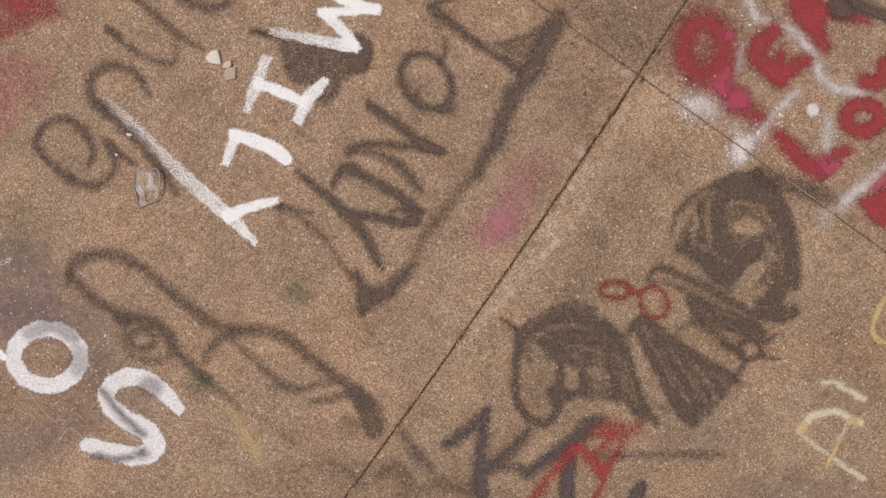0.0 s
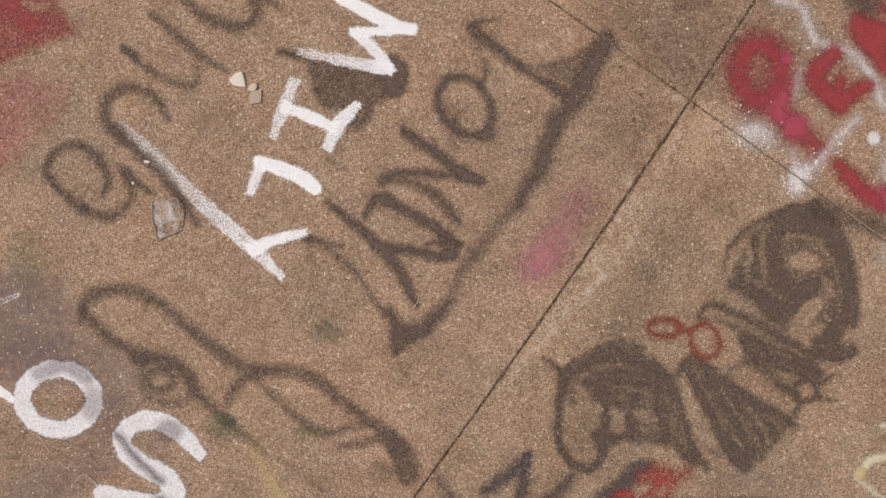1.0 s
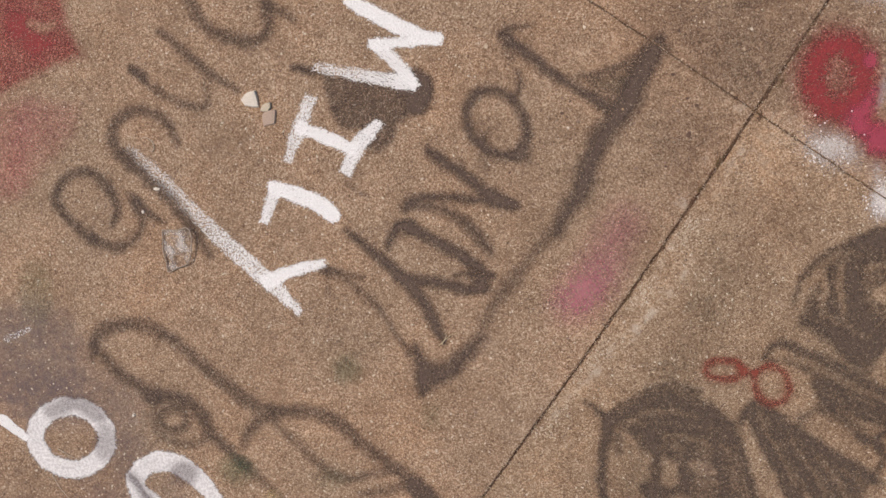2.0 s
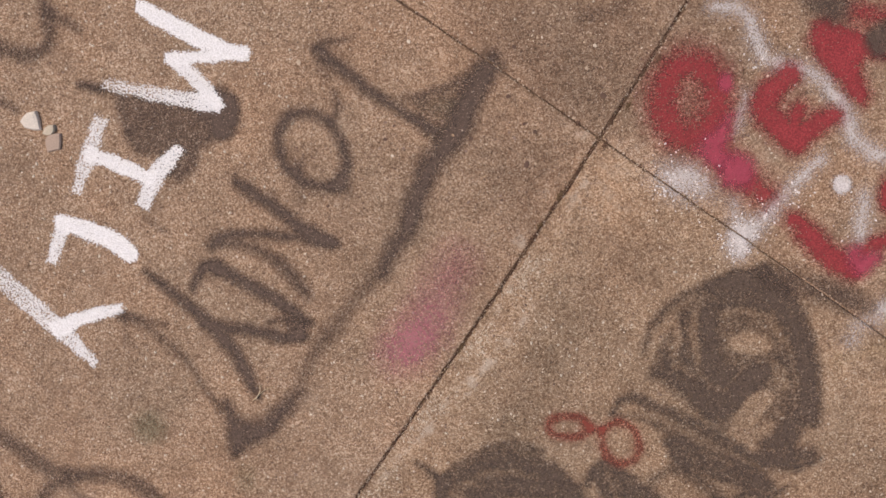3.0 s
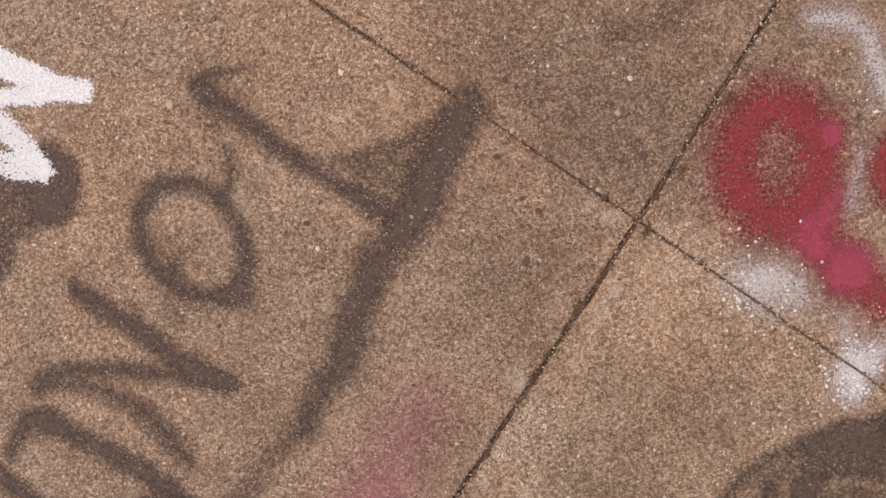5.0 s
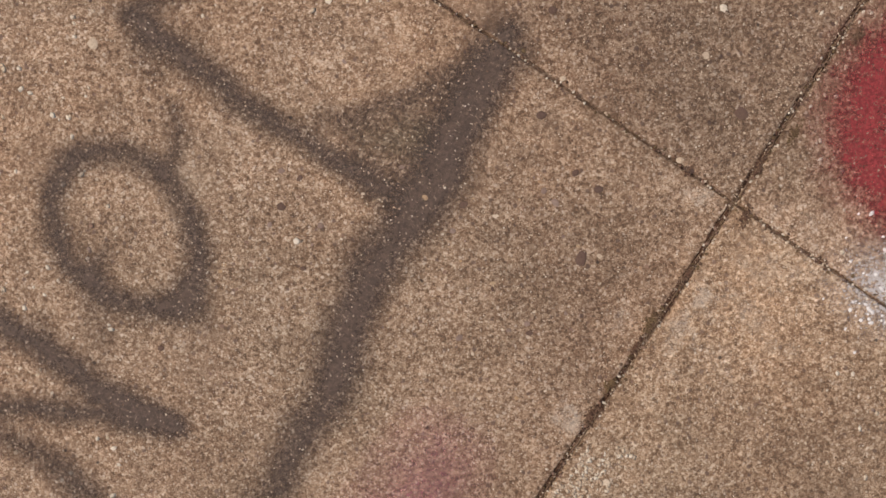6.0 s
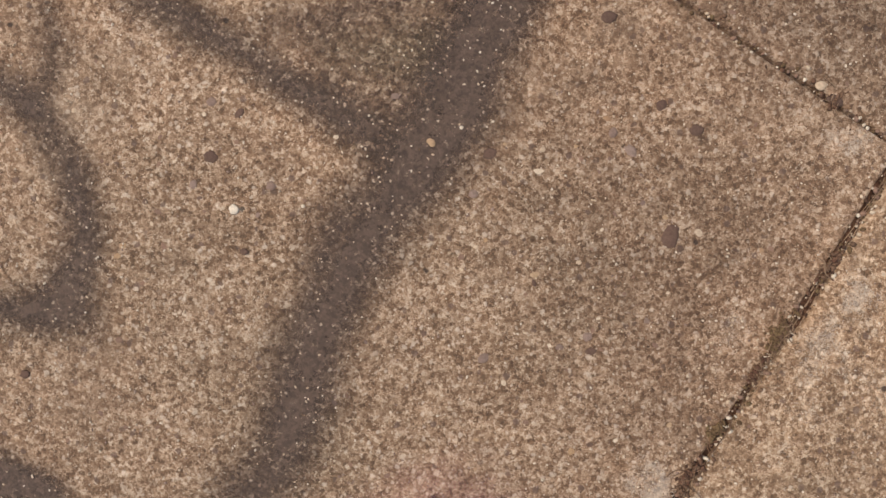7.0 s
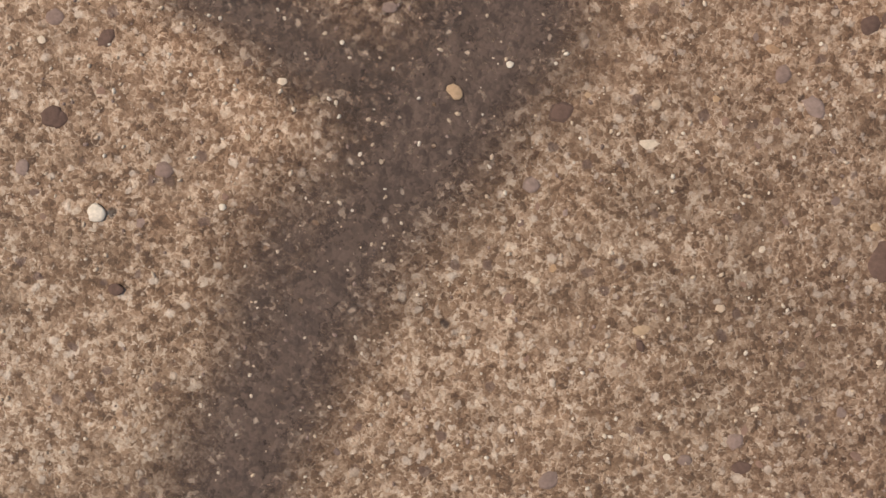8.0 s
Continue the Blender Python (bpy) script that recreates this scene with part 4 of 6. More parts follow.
paint("sprayed_scribble", spray_scrawl, "dark scribbled rounded head shape with open gaps", "dark scribble", 0.019, 0.006, [
    patch(0.52, (0.164, -0.667), (0.185, -0.590), (0.225, -0.512), (0.299, -0.457), (0.416, -0.421), (0.519, -0.451), (0.582, -0.526), (0.617, -0.633), (0.635, -0.756), (0.638, -0.849), (0.544, -0.866), (0.499, -0.835), (0.452, -0.864), (0.371, -0.871), (0.274, -0.794), (0.192, -0.729)),
    smooth(0.85, (0.337, -0.433, 0.053), (0.416, -0.418, 0.073), (0.504, -0.445, 0.082), (0.564, -0.520, 0.079), (0.605, -0.621, 0.067), (0.629, -0.740, 0.053), (0.638, -0.833, 0.041)),
    smooth(0.81, (0.482, -0.384, 0.044), (0.433, -0.409, 0.053), (0.372, -0.421, 0.041)),
    smooth(0.66, (0.134, -0.630, 0.015), (0.157, -0.559, 0.026), (0.201, -0.497, 0.032), (0.269, -0.454, 0.035), (0.351, -0.424, 0.038)),
    smooth(0.66, (0.319, -0.589, 0.050), (0.315, -0.527, 0.044), (0.350, -0.485, 0.038), (0.420, -0.475, 0.032), (0.491, -0.499, 0.032)),
    smooth(0.81, (0.324, -0.527, 0.038), (0.322, -0.604, 0.059), (0.347, -0.674, 0.070), (0.407, -0.706, 0.076), (0.480, -0.683, 0.067), (0.530, -0.655, 0.038)),
    smooth(0.76, (0.289, -0.760, 0.059), (0.349, -0.800, 0.067), (0.402, -0.758, 0.082), (0.452, -0.717, 0.064)),
    smooth(0.68, (0.162, -0.692, 0.032), (0.213, -0.701, 0.038), (0.273, -0.725, 0.050), (0.330, -0.759, 0.056)),
    smooth(0.57, (0.191, -0.630, 0.021), (0.213, -0.679, 0.026), (0.234, -0.717, 0.026)),
    smooth(0.52, (0.244, -0.589, 0.021), (0.257, -0.651, 0.026), (0.276, -0.705, 0.029)),
    smooth(0.47, (0.258, -0.512, 0.023), (0.250, -0.574, 0.021), (0.260, -0.636, 0.021)),
    smooth(0.63, (0.578, -0.617, 0.049), (0.594, -0.724, 0.058), (0.584, -0.832, 0.062), (0.552, -0.922, 0.054)),
    smooth(0.82, (0.440, -0.931, 0.019), (0.501, -0.961, 0.027), (0.597, -0.974, 0.029), (0.661, -0.948, 0.016)),
    smooth(0.76, (0.504, -0.905, 0.054), (0.559, -0.875, 0.070)),
    smooth(0.81, (0.475, -0.944, 0.033), (0.561, -0.944, 0.054), (0.634, -0.931, 0.037)),
    scrape(0.96, (0.399, -0.601, 0.041), (0.437, -0.600, 0.063), (0.479, -0.609, 0.051), (0.494, -0.615, 0.029)),
    scrape(0.5, (0.518, -0.667, 0.032), (0.540, -0.713, 0.041), (0.535, -0.741, 0.025)),
    scrape(0.96, (0.383, -0.910, 0.031), (0.417, -0.866, 0.058), (0.450, -0.815, 0.067), (0.483, -0.771, 0.054), (0.509, -0.758, 0.027)),
    scrape(0.85, (0.196, -0.559, 0.019), (0.208, -0.528, 0.019)),
    scrape(0.55, (0.223, -0.534, 0.029), (0.235, -0.589, 0.022), (0.227, -0.636, 0.016)),
    scrape(0.55, (0.285, -0.512, 0.019), (0.283, -0.589, 0.022), (0.296, -0.651, 0.016)),
    scrape(0.4, (0.371, -0.512, 0.016), (0.432, -0.503, 0.016), (0.492, -0.527, 0.016), (0.537, -0.588, 0.019)),
    scrape(0.35, (0.552, -0.587, 0.016), (0.577, -0.679, 0.019), (0.583, -0.787, 0.016)),
    scrape(0.3, (0.378, -0.743, 0.013), (0.436, -0.671, 0.013), (0.509, -0.649, 0.013)),
    scrape(0.35, (0.227, -0.670, 0.013), (0.288, -0.704, 0.013))])
paint("sprayed_scribble", spray_scrawl, "dark scribbled band of crossing strokes with small ring", "dark scribble", 0.016, 0.006, [
    smooth(0.71, (0.045, -0.815, 0.019), (0.071, -0.781, 0.027), (0.105, -0.763, 0.033), (0.148, -0.785, 0.037), (0.217, -0.815, 0.045), (0.291, -0.854, 0.049), (0.366, -0.897, 0.049), (0.427, -0.923, 0.033)),
    smooth(0.57, (0.059, -0.824, 0.019), (0.132, -0.828, 0.025), (0.210, -0.867, 0.029), (0.280, -0.905, 0.033)),
    smooth(0.78, (0.219, -0.905, 0.049), (0.276, -0.944, 0.091), (0.355, -0.975, 0.091), (0.438, -1.001, 0.087), (0.503, -1.031, 0.054)),
    smooth(0.52, (0.251, -0.983, 0.054), (0.322, -1.027, 0.045), (0.379, -1.088, 0.037)),
    smooth(0.47, (0.170, -1.016, 0.033), (0.221, -0.983, 0.033), (0.273, -0.975, 0.029)),
    smooth(0.66, (0.353, -1.075, 0.027), (0.397, -1.092, 0.025), (0.432, -1.114, 0.021)),
    ring(0.9, 0.460, -1.096, 0.047, 0.040, 0.023, 0),
    straight(0.82, (0.504, -1.074, 0.023), (0.538, -1.053, 0.021), (0.568, -1.035, 0.012)),
    straight(0.82, (0.506, -1.118, 0.025), (0.541, -1.127, 0.021), (0.575, -1.135, 0.012)),
    straight(0.66, (0.446, -1.140, 0.023), (0.417, -1.188, 0.023), (0.392, -1.227, 0.016)),
    smooth(0.57, (0.469, -1.044, 0.016), (0.481, -1.009, 0.021)),
    scrape(0.45, (0.161, -0.811, 0.011), (0.248, -0.849, 0.013), (0.336, -0.901, 0.011)),
    scrape(0.5, (0.286, -0.983, 0.013), (0.360, -1.027, 0.016), (0.426, -1.053, 0.013)),
    scrape(0.4, (0.315, -0.931, 0.011), (0.402, -0.970, 0.013))])
paint("sprayed_scribble", spray_scrawl, "dark scribbled arch with drips, loop and pale gaps", "dark scribble", 0.016, 0.006, [
    patch(0.55, (-0.450, -1.045), (-0.373, -0.975), (-0.266, -0.940), (-0.136, -0.984), (-0.049, -1.044), (-0.013, -1.157), (0.024, -1.289), (0.074, -1.389), (-0.009, -1.359), (-0.045, -1.302), (-0.174, -1.310), (-0.214, -1.267), (-0.228, -1.179), (-0.285, -1.127), (-0.349, -1.149), (-0.380, -1.092)),
    smooth(0.81, (-0.541, -0.971, 0.012), (-0.502, -1.001, 0.023), (-0.467, -1.032, 0.041)),
    smooth(0.82, (-0.459, -1.027, 0.049), (-0.471, -1.092, 0.041), (-0.483, -1.179, 0.035), (-0.482, -1.277, 0.035), (-0.455, -1.345, 0.037), (-0.407, -1.389, 0.039), (-0.355, -1.394, 0.041), (-0.317, -1.354, 0.041), (-0.313, -1.297, 0.062)),
    smooth(0.76, (-0.331, -1.267, 0.054), (-0.296, -1.280, 0.054), (-0.253, -1.284, 0.041), (-0.219, -1.253, 0.031), (-0.215, -1.197, 0.025)),
    smooth(0.68, (-0.463, -1.036, 0.054), (-0.394, -0.988, 0.058), (-0.317, -0.958, 0.062), (-0.223, -0.962, 0.066), (-0.136, -0.997, 0.070)),
    smooth(0.52, (-0.331, -0.923, 0.025), (-0.245, -0.910, 0.029), (-0.167, -0.932, 0.029)),
    smooth(0.52, (-0.436, -1.092, 0.041), (-0.427, -1.136, 0.029)),
    smooth(0.57, (-0.372, -1.062, 0.049), (-0.286, -1.044, 0.062), (-0.178, -1.053, 0.070), (-0.079, -1.079, 0.058)),
    smooth(0.71, (-0.115, -1.005, 0.045), (-0.058, -1.062, 0.045), (-0.026, -1.149, 0.041), (0.006, -1.245, 0.037), (0.038, -1.324, 0.033), (0.092, -1.398, 0.025)),
    smooth(0.57, (-0.320, -1.092, 0.041), (-0.289, -1.140, 0.037), (-0.233, -1.162, 0.033)),
    smooth(0.71, (-0.329, -1.079, 0.041), (-0.302, -1.157, 0.035), (-0.305, -1.262, 0.041)),
    smooth(0.57, (-0.195, -1.114, 0.037), (-0.189, -1.201, 0.037), (-0.201, -1.284, 0.033)),
    smooth(0.52, (-0.113, -1.114, 0.045), (-0.085, -1.201, 0.045), (-0.066, -1.302, 0.041)),
    smooth(0.47, (-0.041, -1.288, 0.045), (-0.005, -1.345, 0.037), (0.035, -1.381, 0.029)),
    scrape(0.8, (-0.181, -1.179, 0.027), (-0.150, -1.197, 0.040), (-0.111, -1.205, 0.022)),
    scrape(0.5, (-0.163, -1.236, 0.013), (-0.102, -1.245, 0.013)),
    scrape(0.35, (-0.351, -1.005, 0.011), (-0.265, -0.997, 0.013), (-0.179, -1.018, 0.011)),
    scrape(0.35, (-0.264, -1.079, 0.011), (-0.178, -1.092, 0.013), (-0.113, -1.123, 0.011)),
    scrape(0.5, (-0.394, -1.036, 0.018), (-0.351, -1.044, 0.016)),
    scrape(0.35, (-0.143, -1.114, 0.011), (-0.133, -1.179, 0.011)),
    scrape(0.35, (-0.044, -1.114, 0.009), (-0.016, -1.223, 0.011), (0.008, -1.310, 0.009))])
paint("sprayed_scribble", spray_scrawl, "dark scribbled slanted strokes fanning out, worn", "dark scribble", 0.016, 0.006, [
    patch(0.55, (-0.015, -1.010), (0.027, -0.966), (0.114, -1.027), (0.255, -1.122), (0.413, -1.210), (0.375, -1.271), (0.329, -1.332), (0.274, -1.390), (0.174, -1.376), (0.124, -1.289), (0.061, -1.157)),
    smooth(0.76, (-0.028, -1.036, 0.025), (-0.003, -0.992, 0.035), (0.036, -0.971, 0.035), (0.114, -1.031, 0.041), (0.233, -1.114, 0.041), (0.356, -1.184, 0.035), (0.431, -1.236, 0.021)),
    smooth(0.66, (0.002, -1.001, 0.037), (0.051, -1.092, 0.045), (0.109, -1.192, 0.045), (0.150, -1.280, 0.049), (0.204, -1.359, 0.045)),
    smooth(0.62, (0.080, -1.053, 0.037), (0.147, -1.140, 0.041), (0.210, -1.236, 0.045), (0.251, -1.332, 0.037)),
    smooth(0.47, (0.172, -1.114, 0.033), (0.239, -1.192, 0.041), (0.297, -1.280, 0.037)),
    smooth(0.47, (0.269, -1.162, 0.033), (0.326, -1.218, 0.037), (0.354, -1.280, 0.029)),
    smooth(0.76, (0.172, -1.319, 0.049), (0.212, -1.359, 0.070), (0.235, -1.390, 0.054)),
    smooth(0.57, (0.112, -1.332, 0.016), (0.156, -1.346, 0.019), (0.195, -1.346, 0.016)),
    scrape(0.5, (0.046, -1.044, 0.011), (0.108, -1.149, 0.013), (0.154, -1.245, 0.011)),
    scrape(0.45, (0.137, -1.092, 0.011), (0.204, -1.188, 0.013), (0.259, -1.289, 0.013)),
    scrape(0.45, (0.225, -1.149, 0.011), (0.292, -1.227, 0.013), (0.324, -1.297, 0.011)),
    scrape(0.35, (0.300, -1.188, 0.011), (0.352, -1.227, 0.011)),
    scrape(0.5, (0.193, -1.280, 0.016), (0.216, -1.310, 0.013))])
paint("painted_digit", spray_rust, "small rust red figure eight of two loops", "", 0.012, 0.006, [
    ring(0.55, -0.083, -0.856, 0.062, 0.033, 0.031, 0),
    ring(0.55, 0.072, -0.905, 0.054, 0.065, 0.031, 25),
    smooth(0.5, (-0.039, -0.855, 0.025), (0.018, -0.866, 0.025))])
paint("sprayed_line", spray_white, "soft white spray line round red letters", "white spray lines", 0.04, 0.008, [
    smooth(0.66, (0.320, 0.367, 0.044), (0.379, 0.362, 0.046), (0.416, 0.330, 0.046), (0.435, 0.276, 0.052), (0.464, 0.221, 0.050), (0.519, 0.198, 0.048), (0.592, 0.179, 0.055), (0.647, 0.133, 0.054), (0.695, 0.064, 0.055), (0.716, -0.000, 0.055), (0.772, -0.047, 0.055), (0.827, -0.061, 0.052), (0.908, -0.075, 0.048))])
paint("sprayed_sign", spray_white, "white sprayed V with bright speckled point", "white spray lines", 0.036, 0.008, [
    smooth(0.6, (0.628, -0.064, 0.044), (0.557, -0.137, 0.054), (0.478, -0.230, 0.059), (0.424, -0.286, 0.069), (0.402, -0.325, 0.073)),
    smooth(0.52, (0.389, -0.182, 0.038), (0.395, -0.257, 0.057), (0.401, -0.295, 0.063))])
paint("sprayed_line", spray_white, "short soft white spray stroke", "white spray lines", 0.034, 0.008, [
    smooth(0.55, (0.413, 0.113, 0.042), (0.396, 0.058, 0.046), (0.386, 0.022, 0.038))])
paint("sprayed_line", spray_white, "soft white spray patch crossing the joint", "white spray lines", 0.05, 0.008, [
    dab(0.58, 0.244, -0.125, 0.096, 0.063, 0.000, -15)])
paint("sprayed_dot", spray_white, "soft white sprayed dot", "white spray dots", 0.014, 0.006, [
    dab(0.75, 0.691, -0.138, 0.029, 0.029, 0.010, -0)])
paint("sprayed_line", spray_white, "soft white spray stroke beside red letters", "white spray lines", 0.034, 0.008, [
    smooth(0.55, (0.754, -0.166, 0.048), (0.753, -0.241, 0.059), (0.744, -0.325, 0.048))])
paint("sprayed_line", spray_white, "soft white spray stroke beside red letters", "white spray lines", 0.034, 0.008, [
    smooth(0.62, (1.083, -0.314, 0.061), (0.989, -0.370, 0.061), (0.893, -0.445, 0.061), (0.824, -0.502, 0.054))])
paint("sprayed_line", spray_white, "soft white spray stroke beside red letters", "white spray lines", 0.034, 0.008, [
    smooth(0.4, (0.808, -0.524, 0.065), (0.755, -0.551, 0.065), (0.734, -0.594, 0.065))])
paint("sprayed_letter", spray_red, "red sprayed round letter with soft hole", "red letters", 0.066, 0.008, [
    ring(0.8, 0.256, 0.105, 0.079, 0.103, 0.100, 0),
    dab(0.22, 0.261, 0.114, 0.054, 0.069, 0.01, 0),
    smooth(0.82, (0.330, -0.030, 0.075), (0.374, -0.086, 0.082), (0.427, -0.131, 0.082), (0.477, -0.170, 0.066))])
paint("sprayed_letter", spray_red, "red sprayed letter E", "red letters", 0.036, 0.008, [
    smooth(0.92, (0.535, 0.173, 0.066), (0.493, 0.142, 0.075), (0.463, 0.088, 0.079), (0.495, 0.038, 0.075), (0.560, -0.015, 0.075)),
    smooth(0.9, (0.554, -0.012, 0.069), (0.607, 0.028, 0.069), (0.660, 0.056, 0.057)),
    smooth(0.8, (0.565, 0.083, 0.045), (0.552, 0.049, 0.051), (0.553, 0.008, 0.045))])
paint("sprayed_letter", spray_red, "red sprayed letter with broad arms", "red letters", 0.036, 0.008, [
    patch(0.95, (0.581, 0.269), (0.596, 0.316), (0.631, 0.335), (0.681, 0.303), (0.731, 0.289), (0.803, 0.256), (0.902, 0.232), (0.904, 0.192), (0.806, 0.209), (0.752, 0.217), (0.733, 0.199), (0.739, 0.163), (0.763, 0.117), (0.744, 0.083), (0.710, 0.098), (0.665, 0.155), (0.613, 0.210)),
    smooth(0.65, (0.710, 0.350, 0.069), (0.783, 0.334, 0.069), (0.927, 0.353, 0.069))])
paint("sprayed_letter", spray_red, "red sprayed ring letter", "red letters", 0.028, 0.008, [
    ring(0.95, 0.892, -0.169, 0.065, 0.052, 0.063, -0)])
paint("sprayed_letter", spray_red, "red sprayed slanted letter", "red letters", 0.036, 0.008, [
    smooth(0.92, (0.559, -0.239, 0.048), (0.608, -0.287, 0.069), (0.665, -0.343, 0.071), (0.727, -0.386, 0.063)),
    smooth(0.85, (0.727, -0.381, 0.054), (0.766, -0.329, 0.054), (0.828, -0.299, 0.052))])
paint("sprayed_letter", spray_red, "red sprayed letter at edge of view", "red letters", 0.03, 0.008, [
    smooth(0.9, (0.898, -0.025, 0.065), (0.946, -0.030, 0.065), (0.987, 0.039, 0.087), (1.072, 0.081, 0.087)),
    patch(0.92, (0.878, -0.491), (0.936, -0.470), (1.000, -0.432), (1.108, -0.432), (1.114, -0.626), (0.984, -0.610), (0.917, -0.562))])
paint("paint_patch", spray_red, "faded red corner patch of paint", "", 0.03, 0.01, [
    patch(0.5, (-2.725, 0.542), (-2.344, 0.527), (-2.338, 0.392), (-2.321, 0.316), (-2.272, 0.231), (-2.384, 0.196), (-2.476, 0.153), (-2.583, 0.105), (-2.753, 0.063)),
    smooth(0.3, (-2.508, 0.345, 0.112), (-2.430, 0.266, 0.093)),
    scrape(0.5, (-2.467, 0.351, 0.027), (-2.423, 0.327, 0.031), (-2.381, 0.340, 0.020))])
paint("paint_smear", spray_pink, "faded reddish spray on the slab", "", 0.05, 0.012, [
    patch(0.2, (-2.753, 0.063), (-2.439, 0.083), (-2.300, 0.061), (-2.321, -0.043), (-2.429, -0.138), (-2.518, -0.254), (-2.774, -0.311)),
    smooth(0.16, (-2.481, 0.057, 0.056), (-2.530, -0.078, 0.074), (-2.558, -0.214, 0.056))])
paint("paint_smear", spray_pink, "bright pink spray over red letter", "pink smears", 0.028, 0.008, [
    smooth(0.68, (0.373, 0.059, 0.025), (0.343, 0.004, 0.054), (0.316, -0.035, 0.073), (0.361, -0.070, 0.054))])
paint("paint_smear", spray_pink, "bright pink spray over red letter", "pink smears", 0.028, 0.008, [
    dab(0.72, 0.396, -0.098, 0.050, 0.052, 0.010, -0)])
paint("paint_smear", spray_pink, "bright pink spray over red letter", "pink smears", 0.028, 0.008, [
    smooth(0.72, (0.734, -0.334, 0.044), (0.754, -0.372, 0.061), (0.789, -0.353, 0.044))])
paint("paint_smear", spray_pink, "bright pink spray over red letter", "pink smears", 0.028, 0.008, [
    smooth(0.7, (0.952, -0.443, 0.044), (0.999, -0.400, 0.054), (1.084, -0.357, 0.054))])
paint("paint_smear", spray_pink, "small pink sprayed dot on red letter", "pink smears", 0.012, 0.006, [
    dab(0.66, 0.354, 0.156, 0.025, 0.025, 0.010, -0)])
paint("paint_smear", spray_rose, "faint pink spray cloud beside the joint", "pink smears", 0.07, 0.012, [
    smooth(0.36, (-0.419, -0.359, 0.121), (-0.467, -0.452, 0.145), (-0.518, -0.539, 0.151), (-0.570, -0.618, 0.145)),
    dab(0.34, -0.551, -0.597, 0.112, 0.069, 0.01, 40)])
paint("paint_smear", spray_green, "faint olive film of spray inside dark strokes", "faint spray stains", 0.03, 0.01, [
    patch(0.1, (-0.535, 0.106), (-0.472, 0.126), (-0.418, 0.133), (-0.411, 0.110), (-0.435, 0.068), (-0.474, 0.061), (-0.512, 0.075))])
paint("sprayed_line", spray_dark, "dark spray bar along the joint", "", 0.034, 0.008, [
    smooth(0.62, (0.489, -0.399, 0.060), (0.562, -0.421, 0.075), (0.649, -0.448, 0.075), (0.722, -0.468, 0.069), (0.772, -0.489, 0.039))])
paint("sprayed_patch", spray_dark, "dark sprayed patch above red letters", "", 0.03, 0.01, [
    patch(0.55, (0.468, 0.493), (0.721, 0.485), (0.701, 0.410), (0.695, 0.346), (0.689, 0.318), (0.641, 0.312), (0.591, 0.349), (0.529, 0.399)),
    smooth(0.4, (0.584, 0.426, 0.083), (0.637, 0.361, 0.069))])
paint("sprayed_patch", spray_dark, "dark sprayed patch above red letters", "", 0.02, 0.01, [
    dab(0.9, 0.798, 0.265, 0.057, 0.050, 0.016, -0)])
paint("sprayed_patch", spray_dark, "dark sprayed patch above red letters", "", 0.02, 0.01, [
    smooth(0.85, (0.819, 0.310, 0.050), (0.887, 0.260, 0.050), (1.044, 0.205, 0.050))])
paint("sprayed_line", spray_dark, "faint dark curved spray stroke", "", 0.02, 0.01, [
    smooth(0.3, (-0.047, 0.346, 0.037), (0.027, 0.357, 0.037), (0.094, 0.422, 0.037), (0.114, 0.474, 0.037))])
paint("sprayed_line", spray_dark, "faint dark curved spray stroke", "", 0.02, 0.01, [
    smooth(0.6, (-0.258, 0.465, 0.042), (-0.163, 0.435, 0.042), (-0.122, 0.467, 0.042))])
paint("red_strokes", spray_crimson, "smeared red strokes over dark scribble", "", 0.028, 0.007, [
    smooth(0.72, (-0.436, -1.753, 0.049), (-0.402, -1.702, 0.049), (-0.357, -1.635, 0.049), (-0.297, -1.569, 0.051), (-0.247, -1.510, 0.057), (-0.212, -1.500, 0.036)),
    smooth(0.72, (-0.217, -1.503, 0.040), (-0.177, -1.544, 0.047), (-0.132, -1.589, 0.059), (-0.087, -1.548, 0.040), (-0.048, -1.472, 0.028)),
    smooth(0.7, (-0.132, -1.589, 0.049), (-0.126, -1.635, 0.042), (-0.155, -1.712, 0.044), (-0.175, -1.753, 0.044)),
    smooth(0.62, (-0.163, -1.432, 0.049), (-0.098, -1.419, 0.083), (-0.033, -1.432, 0.063), (0.021, -1.404, 0.024)),
    smooth(0.7, (-0.093, -1.457, 0.040), (-0.137, -1.503, 0.040), (-0.182, -1.538, 0.030))])
paint("sprayed_letter", spray_cream, "pale cream sprayed letter A with yellow ends", "yellow letters", 0.018, 0.007, [
    smooth(0.8, (0.670, -1.421, 0.036), (0.686, -1.398, 0.040), (0.729, -1.363, 0.040), (0.795, -1.348, 0.038), (0.851, -1.362, 0.036), (0.912, -1.393, 0.034)),
    smooth(0.72, (0.670, -1.432, 0.030), (0.732, -1.488, 0.026), (0.800, -1.532, 0.028), (0.845, -1.568, 0.031), (0.935, -1.624, 0.033)),
    smooth(0.7, (0.863, -1.398, 0.022), (0.820, -1.476, 0.024))])
paint("sprayed_letter", spray_yellow, "small yellow sprayed stroke ends of letter A", "yellow letters", 0.012, 0.006, [
    dab(0.6, 0.681, -1.417, 0.024, 0.031, 0.011, -0),
    dab(0.5, 0.884, -1.385, 0.026, 0.031, 0.011, -0),
    smooth(0.66, (0.833, -1.460, 0.020), (0.805, -1.521, 0.028), (0.779, -1.580, 0.022))])
